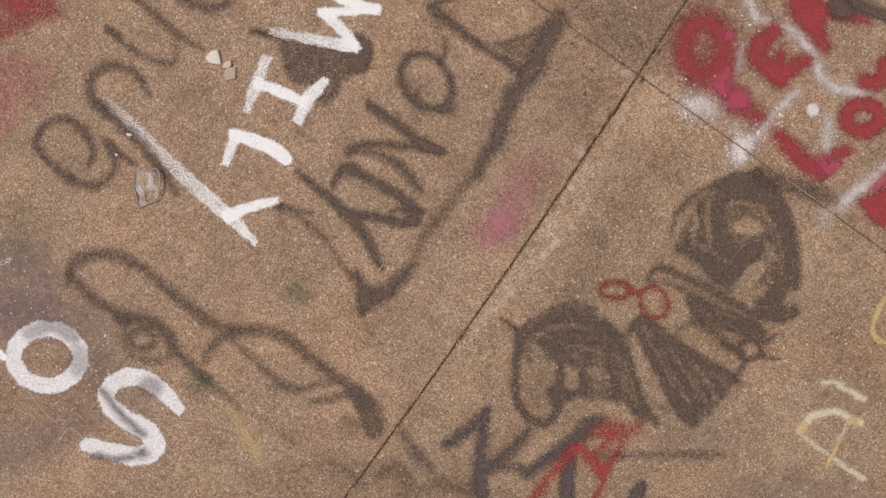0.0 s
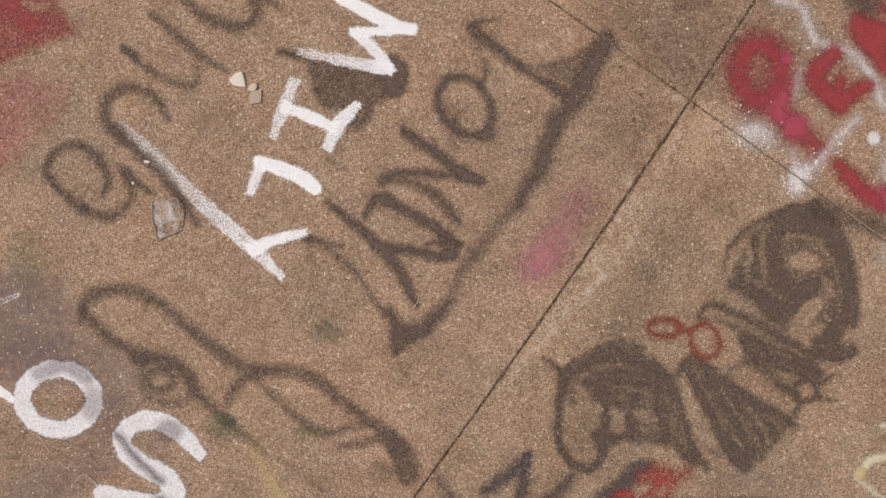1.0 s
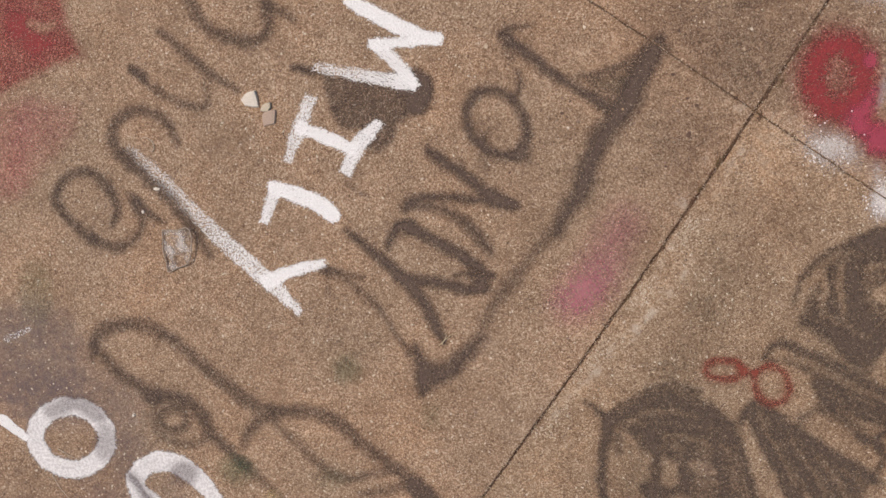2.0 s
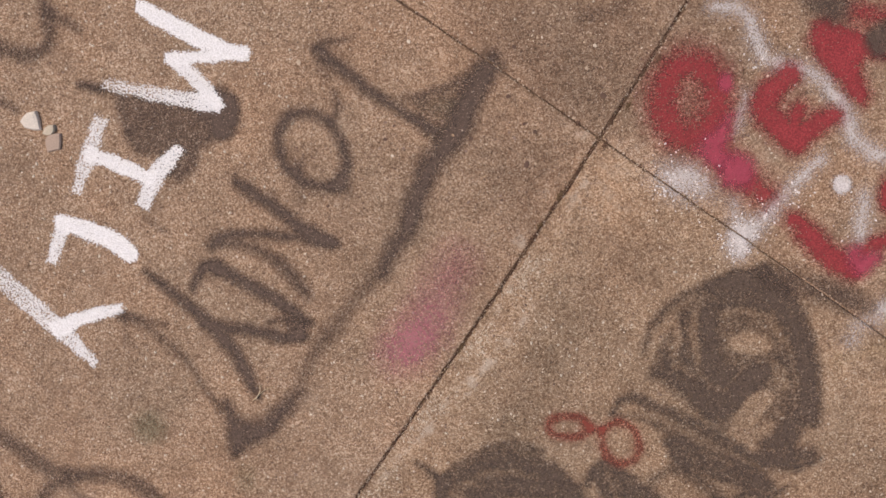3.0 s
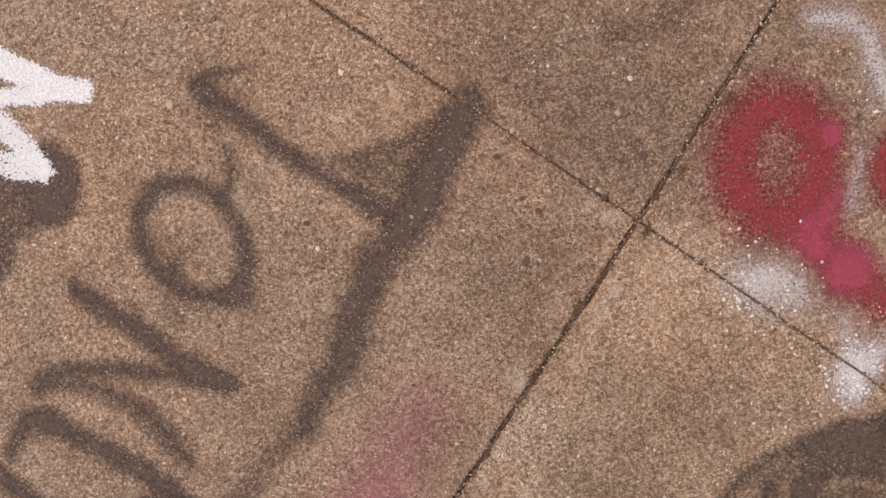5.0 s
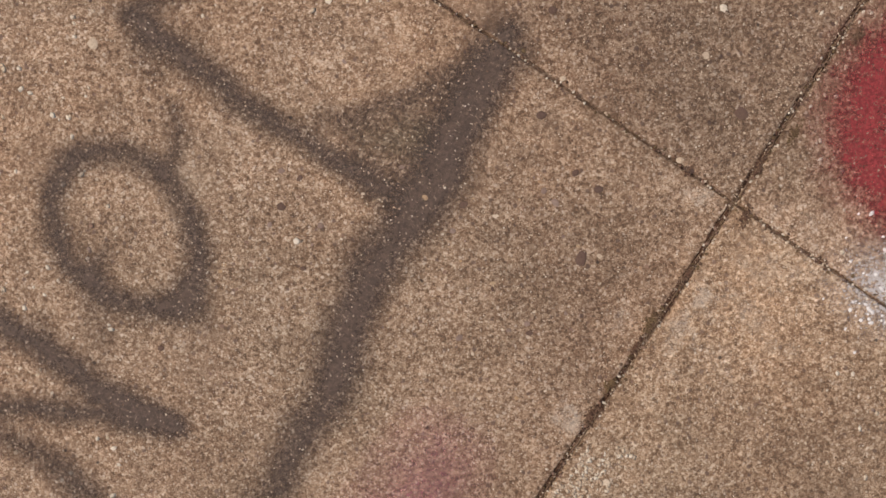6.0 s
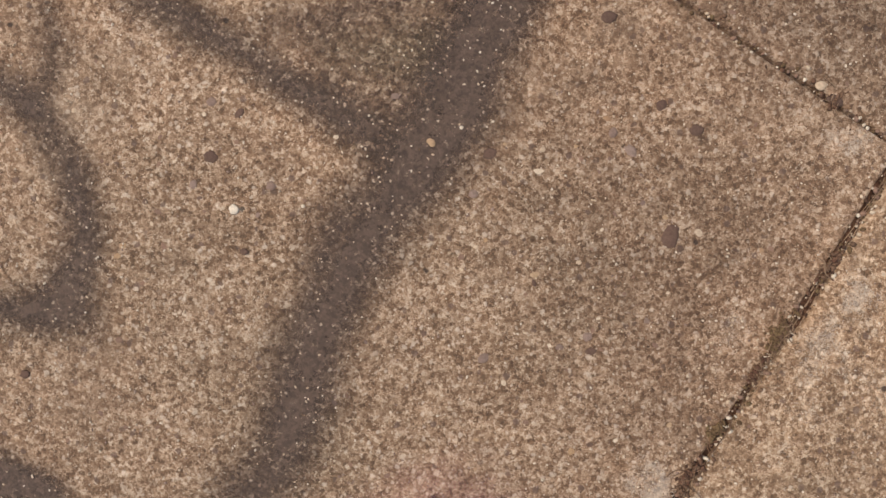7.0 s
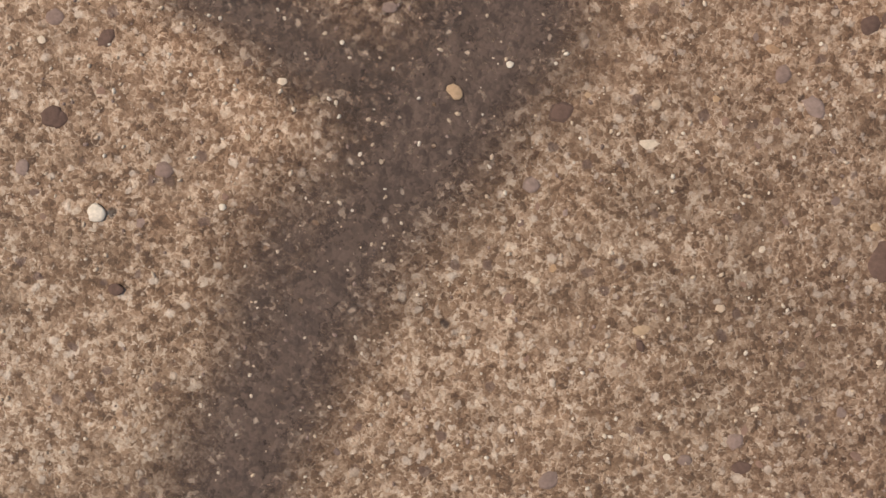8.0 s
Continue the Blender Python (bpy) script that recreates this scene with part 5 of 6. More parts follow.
paint("sprayed_letter", spray_cream, "pale cream sprayed bar", "yellow letters", 0.018, 0.007, [
    smooth(0.74, (0.759, -1.229, 0.026), (0.809, -1.229, 0.033), (0.848, -1.253, 0.033), (0.926, -1.298, 0.033)),
    smooth(0.2, (0.565, -1.374, 0.068), (0.631, -1.293, 0.068), (0.744, -1.247, 0.068))])
paint("sprayed_letter", spray_yellow, "pale yellow sprayed curved letter", "yellow letters", 0.013, 0.007, [
    smooth(0.62, (1.051, -0.835, 0.032), (0.977, -0.926, 0.032), (0.952, -1.018, 0.032), (0.989, -1.063, 0.032), (1.080, -1.052, 0.032))])
paint("paint_smear", spray_yellow, "faint yellow spray stain", "faint spray stains", 0.03, 0.015, [
    smooth(0.5, (-1.642, -1.338, 0.057), (-1.603, -1.402, 0.057), (-1.546, -1.496, 0.069), (-1.523, -1.555, 0.057))])
paint("paint_smear", spray_yellow, "faint yellow spray stain", "faint spray stains", 0.03, 0.015, [
    dab(0.3, -1.721, -1.614, 0.069, 0.046, 0.011, -0)])
paint("paint_smear", spray_yellow, "faint yellow spray stain", "faint spray stains", 0.03, 0.015, [
    smooth(0.15, (-1.821, -1.634, 0.091), (-1.614, -1.657, 0.091))])
paint("paint_smear", spray_yellow, "faint yellow spray stain", "faint spray stains", 0.03, 0.015, [
    smooth(0.2, (0.698, -0.659, 0.042), (0.758, -0.632, 0.042), (0.849, -0.610, 0.042))])
paint("paint_smear", spray_green, "faint green spray specks", "faint spray stains", 0.035, 0.01, [
    dab(0.3, -1.365, -0.866, 0.050, 0.050, 0.023, -0)])
paint("paint_smear", spray_green, "faint green spray specks", "faint spray stains", 0.035, 0.01, [
    dab(0.34, -1.769, -1.234, 0.059, 0.050, 0.023, -0)])
paint("paint_smear", spray_green, "faint green spray specks", "faint spray stains", 0.035, 0.01, [
    dab(0.2, -2.487, -0.598, 0.068, 0.113, 0.023, -0)])
paint("paint_smear", spray_green, "faint green spray specks", "faint spray stains", 0.035, 0.01, [
    dab(0.15, -1.426, -1.261, 0.068, 0.036, 0.023, -0)])
paint("paint_smear", spray_green, "faint green spray specks", "faint spray stains", 0.035, 0.01, [
    dab(0.2, -1.070, -1.031, 0.032, 0.045, 0.023, -0)])
paint("paint_smear", spray_violet, "grey overspray on white letter", "grey overspray", 0.02, 0.006, [
    smooth(0.55, (-2.155, -1.266, 0.036), (-2.081, -1.366, 0.036), (-1.998, -1.443, 0.036))])
paint("paint_smear", spray_violet, "grey overspray on white letter", "grey overspray", 0.02, 0.006, [
    dab(0.42, -1.962, -1.252, 0.054, 0.045, 0.023, -0)])
paint("paint_smear", spray_violet, "grey overspray on white letter", "grey overspray", 0.02, 0.006, [
    smooth(0.7, (-2.198, -1.531, 0.023), (-2.120, -1.545, 0.023), (-2.046, -1.541, 0.023))])
paint("paint_smear", spray_violet, "grey overspray on white letter", "grey overspray", 0.02, 0.006, [
    dab(0.6, -2.004, -1.524, 0.032, 0.023, 0.023, -0)])
paint("paint_smear", spray_violet, "grey overspray on white letter", "grey overspray", 0.02, 0.006, [
    smooth(0.4, (-2.448, -1.032, 0.059), (-2.360, -0.999, 0.059), (-2.270, -1.045, 0.059))])
paint("paint_smear", spray_violet, "grey overspray on white letter", "grey overspray", 0.02, 0.006, [
    dab(0.35, -2.249, -1.146, 0.045, 0.068, 0.023, -0)])



# ---- pebbles of the aggregate that lie bare in the slabs ----
pebble_dark = mineral("dark_pebble", [(0.0, (0.21, 0.130, 0.094)), (0.35, (0.25, 0.155, 0.112)), (0.7, (0.27, 0.160, 0.112)), (1.0, (0.19, 0.122, 0.094))], 0.95)
pebble_umber = mineral("umber_pebble", [(0.0, (0.120, 0.072, 0.054)), (0.5, (0.145, 0.088, 0.066)), (1.0, (0.110, 0.068, 0.052))], 0.95)
pebble_pale = mineral("pale_pebble", [(0.0, (0.58, 0.44, 0.31)), (0.4, (0.49, 0.355, 0.245)), (0.75, (0.64, 0.51, 0.38)), (1.0, (0.43, 0.31, 0.215))], 0.95)
pebble_white = mineral("white_pebble", [(0.0, (0.70, 0.585, 0.46)), (1.0, (0.62, 0.51, 0.39))], 0.95)
pebble_ochre = mineral("ochre_pebble", [(0.0, (0.40, 0.245, 0.135)), (0.5, (0.44, 0.30, 0.185)), (1.0, (0.34, 0.20, 0.115))])
pebble_grey = mineral("grey_pebble", [(0.0, (0.235, 0.155, 0.122)), (0.5, (0.31, 0.215, 0.172)), (1.0, (0.19, 0.128, 0.102))], 0.9)


def stone_mesh(name, material, seed, rough=0.16, flat=0.45, cuts=2):
    """A small worn stone, one unit across, flattened."""
    bm = bmesh.new()
    bmesh.ops.create_icosphere(bm, subdivisions=cuts, radius=1.0)
    for v in bm.verts:
        n = noise.noise(v.co * 1.3 + Vector((seed * 3.7, 0, 0)))
        v.co *= 1 + rough * 2 * n
        v.co.z *= flat
    top = max(v.co.z for v in bm.verts)
    for v in bm.verts:
        v.co.z *= flat / top
    me = bpy.data.meshes.new(name)
    bm.to_mesh(me)
    bm.free()
    me.materials.append(material)
    me.polygons.foreach_set("use_smooth", [True] * len(me.polygons))
    return me


PEBBLES = {m: [stone_mesh("pebble", m, i + 5 * n, 0.18, 0.5) for i in range(4)]
           for n, m in enumerate((pebble_umber, pebble_dark, pebble_pale, pebble_white, pebble_ochre, pebble_grey))}


def pebble(material, x, y, long, wide, turn, rise=0.0004, shape=0):
    """A pebble of the slab: only its top shows."""
    ob = new("pebble", PEBBLES[material][shape % 4])
    h = 0.25 * wide * 0.5
    ob.matrix_world = pose(x, y, rise - h, 0, 0, turn) @ Matrix.Diagonal((long / 2, wide / 2, wide / 4, 1))
    ob.parent = pavement
    return ob


pebble(pebble_white, -0.6050, -0.0443, 0.0096, 0.0093, 0, 0.0022, 0)
pebble(pebble_umber, -0.5961, -0.0825, 0.0079, 0.0062, -15, 0.0017, 1)
pebble(pebble_ochre, -0.4259, 0.0136, 0.0093, 0.0068, -50, 0.0018, 2)
pebble(pebble_umber, -0.3731, 0.0031, 0.0136, 0.0113, 20, 0.0011, 3)
pebble(pebble_grey, -0.2469, 0.0038, 0.0136, 0.0090, -40, 0.0011, 1)
pebble(pebble_umber, -0.6225, 0.0030, 0.0102, 0.0090, 40, 0.001, 0)
pebble(pebble_grey, -0.5713, -0.0234, 0.0096, 0.0085, 10, 0.0009, 1)
pebble(pebble_grey, -0.6413, -0.0211, 0.0079, 0.0073, 80, 0.001, 2)
pebble(pebble_grey, -0.3885, -0.0332, 0.0085, 0.0079, 0, 0.001, 3)
pebble(pebble_grey, -0.2624, 0.0202, 0.0096, 0.0079, 60, 0.0009, 0)
pebble(pebble_umber, -0.3347, -0.1147, 0.0062, 0.0040, -70, 0.0013, 1)
pebble(pebble_ochre, -0.3338, -0.1067, 0.0113, 0.0062, 5, 0.0004, 2)
pebble(pebble_pale, -0.3290, -0.0134, 0.0130, 0.0062, 0, 0.0004, 3)
pebble(pebble_grey, -0.3815, -0.1819, 0.0113, 0.0085, 30, 0.0009, 0)
pebble(pebble_umber, -0.2186, 0.0440, 0.0119, 0.0102, 40, 0.0009, 1)
pebble(pebble_umber, -0.5982, 0.0422, 0.0102, 0.0079, 60, 0.0009, 2)
pebble(pebble_ochre, -0.2672, 0.0326, 0.0079, 0.0045, -20, 0.0006, 3)
pebble(pebble_ochre, -0.2157, -0.0564, 0.0057, 0.0045, 0, 0.0006, 0)
pebble(pebble_umber, -0.2142, -0.0743, 0.0198, 0.0119, 75, 0.0009, 1)
pebble(pebble_grey, -0.4576, 0.0555, 0.0079, 0.0062, 0, 0.0011, 2)
pebble(pebble_grey, -0.6236, 0.0531, 0.0096, 0.0085, 0, 0.0008, 3)
pebble(pebble_grey, -0.2871, -0.1638, 0.0096, 0.0085, 60, 0.0008, 1)
pebble(pebble_umber, -0.2837, -0.1771, 0.0102, 0.0068, 0, 0.0008, 1)
pebble(pebble_grey, -0.3123, -0.1729, 0.0073, 0.0062, 0, 0.0008, 2)
pebble(pebble_white, -0.3985, 0.0264, 0.0037, 0.0034, 0, 0.0016, 1)
pebble(pebble_white, -0.5425, -0.0421, 0.0040, 0.0034, 0, 0.0009, 2)
pebble(pebble_white, -0.4814, 0.0383, 0.0023, 0.0023, 0, 0.0014, 1)
pebble(pebble_pale, -0.3870, -0.0810, 0.0045, 0.0037, 0, 0.0006, 2)
pebble(pebble_pale, -0.2770, -0.1473, 0.0045, 0.0028, 20, 0.0006, 2)
pebble(pebble_pale, -0.2940, -0.0962, 0.0051, 0.0042, 0, 0.0006, 2)
pebble(pebble_pale, -0.3255, 0.0062, 0.0051, 0.0057, 0, 0.0006, 2)
pebble(pebble_pale, -0.5115, 0.0197, 0.0051, 0.0040, 0, 0.0009, 2)
pebble(pebble_umber, 0.0082, 0.1223, 0.0244, 0.0205, -40, 0.0015, 2)
pebble(pebble_umber, -0.2096, -0.0726, 0.0244, 0.0128, 80, 0.0015, 0)
pebble(pebble_pale, -0.1853, -0.0703, 0.0128, 0.0103, 0, 0.0004, 1)
pebble(pebble_pale, -0.0757, 0.0593, 0.0109, 0.0083, 0, 0.0016, 1)
pebble(pebble_umber, -0.0629, 0.0459, 0.0154, 0.0103, -30, 0.0015, 3)
pebble(pebble_umber, -0.7979, -0.1910, 0.0090, 0.0077, 0, 0.0015, 3)
pebble(pebble_umber, -0.1870, 0.0210, 0.0128, 0.0109, 0, 0.0015, 1)
pebble(pebble_umber, -0.2648, 0.1232, 0.0141, 0.0116, 0, 0.0015, 1)
pebble(pebble_pale, -0.2354, 0.1723, 0.0090, 0.0071, 0, 0.0014, 1)
pebble(pebble_umber, -0.6254, 0.0036, 0.0116, 0.0103, 0, 0.0015, 0)
pebble(pebble_white, -0.5529, 0.2827, 0.0146, 0.0146, 0, 0.0008, 1)
pebble(pebble_white, -0.0172, 0.2634, 0.0122, 0.0122, 0, 0.0008, 1)
pebble(pebble_pale, -0.0399, 0.2013, 0.0158, 0.0134, 0, 0.0006, 1)
pebble(pebble_umber, -0.2484, 0.2646, 0.0122, 0.0109, 0, 0.0013, 1)
pebble(pebble_pale, -0.1768, -0.3897, 0.0158, 0.0122, 30, 0.0006, 1)
pebble(pebble_pale, -0.8759, 0.2295, 0.0195, 0.0170, 0, 0.001, 1)
pebble(pebble_white, 0.4721, 0.1703, 0.0097, 0.0097, 0, 0.001, 1)
rng = random.Random(7)
# the stretch that the path ends over
for _ in range(230):
    x, y = rng.uniform(-0.80, 0.06), rng.uniform(-0.36, 0.22)
    da, db = from_joints(x, y)
    if abs(da) < 0.014 or abs(db) < 0.014:
        continue
    kind = rng.choices((pebble_dark, pebble_pale, pebble_ochre, pebble_grey), (0.48, 0.30, 0.05, 0.17))[0]
    size = rng.uniform(0.0035, 0.0085) * (0.7 if kind is pebble_pale else 1.0)
    pebble(kind, x, y, size * rng.uniform(1.0, 1.5), size, rng.uniform(0, 180), rng.uniform(0.0001, 0.0003), rng.randrange(4))


def scatter(name, label, materials, count, size, area, rise, seed, near_joints=0.0, category="grit", spare=None, beside=None, cloud=None, level=False):
    """Many small stones in one mesh: too many to count."""
    r = random.Random(seed)
    base = bmesh.new()
    bmesh.ops.create_icosphere(base, subdivisions=1, radius=1.0)
    pts = np.array([v.co for v in base.verts])
    tris = np.array([[v.index for v in f.verts] for f in base.faces])
    base.free()
    verts, faces, kinds = [], [], []
    made = 0
    while made < count:
        x, y = r.uniform(area[0], area[2]), r.uniform(area[1], area[3])
        if near_joints:
            q = r.gauss(0, near_joints)
            if r.random() < 0.62:
                x = joint_a_x(y) + q * 1.2
            else:
                y = joint_b_y(x) + q * 1.2
        if cloud:
            x, y = r.gauss(cloud[0], cloud[2]), r.gauss(cloud[1], cloud[2])
        if beside:
            # thrown out along one side of the long joint, in drifts
            if noise.noise(Vector((y * 9, 4.2, seed))) < r.uniform(-0.25, 0.35):
                made += 0 if r.random() < 0.8 else 1
                continue
            x = joint_a_x(y) + beside[0] + r.gauss(0, beside[1]) * 1.2
        if spare and spare[0] < x < spare[2] and spare[1] < y < spare[3]:
            made += 1
            continue
        da, db = from_joints(x, y)
        gap = min(abs(da), abs(db))
        if not near_joints and gap < 0.012:
            continue
        s = size[0] + (size[1] - size[0]) * r.random() ** 2
        turn, w, l = r.uniform(0, math.pi), s, s * r.uniform(1.0, 1.7)
        bump = np.array([1 + r.uniform(-0.22, 0.22) for _ in pts])[:, None]
        p = pts * bump * np.array([l / 2, w / 2, 0.0004 if level else w * 0.3])
        c, sn = math.cos(turn), math.sin(turn)
        z = -0.0012 if gap < GAP_HALF * 0.8 else rise
        q = np.stack([x + p[:, 0] * c - p[:, 1] * sn, y + p[:, 0] * sn + p[:, 1] * c, z + p[:, 2]], 1)
        faces.append(tris + len(verts) * len(pts))
        verts.append(q)
        kinds += [r.randrange(len(materials))] * len(tris)
        made += 1
    me = bpy.data.meshes.new(name)
    me.from_pydata(np.concatenate(verts).tolist(), [], np.concatenate(faces).tolist())
    for m in materials:
        me.materials.append(m)
    me.polygons.foreach_set("material_index", kinds)
    me.polygons.foreach_set("use_smooth", [True] * len(me.polygons))
    return tagged(new(name, me), label, category, kind="stuff")


scatter("bare_aggregate", "small cream and brown pebbles bare in the concrete", (pebble_pale, pebble_pale, pebble_dark, pebble_grey), 4200,
        (0.003, 0.0085), (-2.9, -1.9, 1.6, 1.0), -0.00015, 11, level=True, spare=(-0.86, -0.42, 0.10, 0.26))
scatter("light_pebble_spread", "scattered pale pebbles level with the concrete", (pebble_pale, pebble_white), 11000,
        (0.0026, 0.0088), (-2.9, -1.9, 1.6, 1.0), -0.00015, 17, level=True, spare=(-0.86, -0.42, 0.10, 0.26))
bare_sand = scatter("bare_sand", "coarse light sand grains standing out of the concrete", (pebble_pale, pebble_pale, pebble_pale, pebble_white, pebble_grey), 6000,
        (0.0007, 0.0024), (-0.86, -0.42, 0.10, 0.26), 0.0002, 12)

# ---- what lies in and along the joints ----
litter_rust = mineral("rusty_litter", [(0.0, (0.115, 0.055, 0.036)), (0.5, (0.17, 0.102, 0.066)), (1.0, (0.068, 0.036, 0.025))], 0.9)
litter_moss = mineral("dry_moss", [(0.0, (0.175, 0.115, 0.060)), (1.0, (0.105, 0.062, 0.035))], 0.95)
scatter("joint_litter", "rusty brown crumbs and dry moss packed in the joints", (litter_rust, litter_rust, litter_moss, pebble_dark), 3600,
        (0.0015, 0.0052), (-1.7, -1.9, 1.3, 0.9), 0.0004, 21, 0.0038, "litter")
scatter("joint_grit", "pale grit along the joints", (pebble_pale, pebble_white), 2000,
        (0.0014, 0.0042), (-1.7, -1.9, 1.3, 0.9), 0.0004, 22, 0.0046)

scatter("cement_crumbs", "pale broken cement crumbs in drifts beside the long joint", (pebble_pale, pebble_pale, pebble_white), 1500,
        (0.0014, 0.0064), (-1.2, -1.1, 0.6, -0.34), 0.0, 33, category="crumbs", beside=(0.042, 0.022), level=True)
scatter("cement_crumbs", "pale cement crumbs spilt along the long joint edge", (pebble_pale,), 500,
        (0.0010, 0.0030), (-1.2, -0.7, 0.6, 0.45), 0.0, 35, category="crumbs", beside=(-0.022, 0.014))

root_brown = mineral("dry_root", [(0.0, (0.20, 0.115, 0.070)), (0.5, (0.30, 0.20, 0.13)), (1.0, (0.11, 0.060, 0.040))], 0.85)
straw = mineral("dry_straw", [(0.0, (0.62, 0.50, 0.34)), (1.0, (0.50, 0.38, 0.24))], 0.7)
fibre = mineral("pale_fibre", [(0.0, (0.72, 0.62, 0.50)), (1.0, (0.66, 0.55, 0.43))], 0.6)


paint_white = mineral("white_paint_crust", [(0.0, (0.80, 0.73, 0.70)), (1.0, (0.72, 0.66, 0.63))], 0.5)
for x, y, wide, count in ((0.404, -0.305, 0.026, 85), (0.425, -0.275, 0.040, 60), (0.478, -0.230, 0.030, 45), (0.240, -0.130, 0.050, 70),
                          (0.189, -0.139, 0.018, 26), (0.455, 0.230, 0.045, 40), (0.560, -0.150, 0.030, 30), (0.735, -0.235, 0.035, 30)):
    scatter("paint_flecks", "white spray paint caught on proud grains", (paint_white,), count,
            (0.0018, 0.0066), (-0.5, -0.5, 1.2, 0.5), 0.0003, int(x * 1000), category="paint flecks", cloud=(x, y, wide))


def stem(name, points, radius, material, parent=None, taper=0.6, sides=5):
    """A thin stem or thread through the points, as a tapered tube."""
    pts = spline([(*p[:2], p[2] if len(p) > 2 else 0.001) for p in points])
    bm = bmesh.new()
    rows = []
    for i, p in enumerate(pts):
        d = pts[min(i + 1, len(pts) - 1)] - pts[max(i - 1, 0)]
        side = Vector((-d[1], d[0], 0)).normalized()
        r = radius * (1 - (1 - taper) * i / (len(pts) - 1))
        rows.append([bm.verts.new(Vector(p) + side * (r * math.cos(a)) + Vector((0, 0, r * math.sin(a))))
                     for a in (2 * math.pi * k / sides for k in range(sides))])
    for a, b in zip(rows, rows[1:]):
        for k in range(sides):
            bm.faces.new((a[k], a[(k + 1) % sides], b[(k + 1) % sides], b[k]))
    bm.faces.new(rows[0][::-1])
    bm.faces.new(rows[-1])
    bmesh.ops.recalc_face_normals(bm, faces=bm.faces)
    return part(name, bm, material, parent, smooth=True)


def clump(at, count, spread, seed):
    """A little heap of crumbs and broken roots that has welled out of a joint."""
    r = random.Random(seed)
    heap = tagged(new("litter_heap"), "little heap of rusty crumbs and dry moss on the joint", "litter", "litter heaps")
    heap.location = (at[0], at[1], 0)
    bm = bmesh.new()
    for _ in range(count):
        d = ALONG_A * r.gauss(0, spread * 1.6) + Vector((-ALONG_A.y, ALONG_A.x)) * r.gauss(0, spread * 0.55)
        m = pose(d.x, d.y, r.uniform(0, 0.0016), r.uniform(-30, 30), r.uniform(-30, 30), r.uniform(0, 180))
        w = r.uniform(0.0006, 0.0019)
        bmesh.ops.create_icosphere(bm, subdivisions=1, radius=1.0, matrix=m @ Matrix.Diagonal((w * r.uniform(1, 2.6), w, w * 0.7, 1)))
    ob = part("moss_tuft", bm, litter_rust if seed % 2 else litter_moss, heap, smooth=True)
    ob["kind"] = "stuff"
    for _ in range(5):
        a, q = r.uniform(0, 6.28), r.uniform(0.006, 0.014)
        x, y = r.gauss(0, spread), r.gauss(0, spread)
        stem("root", [(x, y, 0.001), (x + q * math.cos(a), y + q * math.sin(a), 0.003), (x + 1.8 * q * math.cos(a + 0.5), y + 1.8 * q * math.sin(a + 0.5), 0.001)],
             r.uniform(0.0003, 0.0006), root_brown, heap)


clump((-0.1150, -0.1638), 130, 0.0065, 0)
clump((-0.1978, -0.2937), 110, 0.006, 3)
clump((-0.0670, -0.1020), 90, 0.005, 5)
clump((-0.1334, -0.1959), 50, 0.004, 7)
clump((-0.1720, -0.2521), 60, 0.004, 4)
clump((0.0323, 0.0496), 70, 0.005, 11)
clump((0.0139, -0.0200), 60, 0.006, 13)
clump((-0.0629, 0.0459), 26, 0.003, 15)
clump((0.0794, 0.0930), 60, 0.005, 8)
clump((-0.1115, -0.1650), 50, 0.005, 19)
clump((0.1639, 0.2209), 50, 0.005, 21)
clump((-0.2922, -0.4492), 50, 0.005, 23)
clump((-0.4031, -0.6128), 50, 0.005, 12)

# fine roots lying lengthways in the long joint
for i in range(80):
    y = rng.uniform(-0.42, 0.30) if i < 62 else rng.uniform(-1.4, -0.4)
    n, pts = rng.randrange(4, 7), []
    off = rng.uniform(-0.0035, 0.0035)
    for k in range(n):
        yy = y + k * rng.uniform(0.006, 0.014)
        off = max(-0.0055, min(0.0055, off + rng.uniform(-0.0018, 0.0018)))
        pts.append((joint_a_x(yy) + off, yy, rng.uniform(-0.003, 0.0012)))
    tagged(stem("dry_root", pts, rng.uniform(0.0003, 0.0007), root_brown), "thin dry brown root lying in the joint", "root", "roots in the joint")

# ---- loose things on the slabs ----
chip_white = mineral("broken_white_stone", [(0.0, (0.72, 0.63, 0.54)), (1.0, (0.66, 0.57, 0.48))], 0.8)
chip_cream = mineral("broken_cream_stone", [(0.0, (0.60, 0.50, 0.38)), (1.0, (0.54, 0.45, 0.34))], 0.85)
chip_tan = mineral("broken_tan_stone", [(0.0, (0.47, 0.35, 0.275)), (1.0, (0.41, 0.30, 0.23))], 0.85)


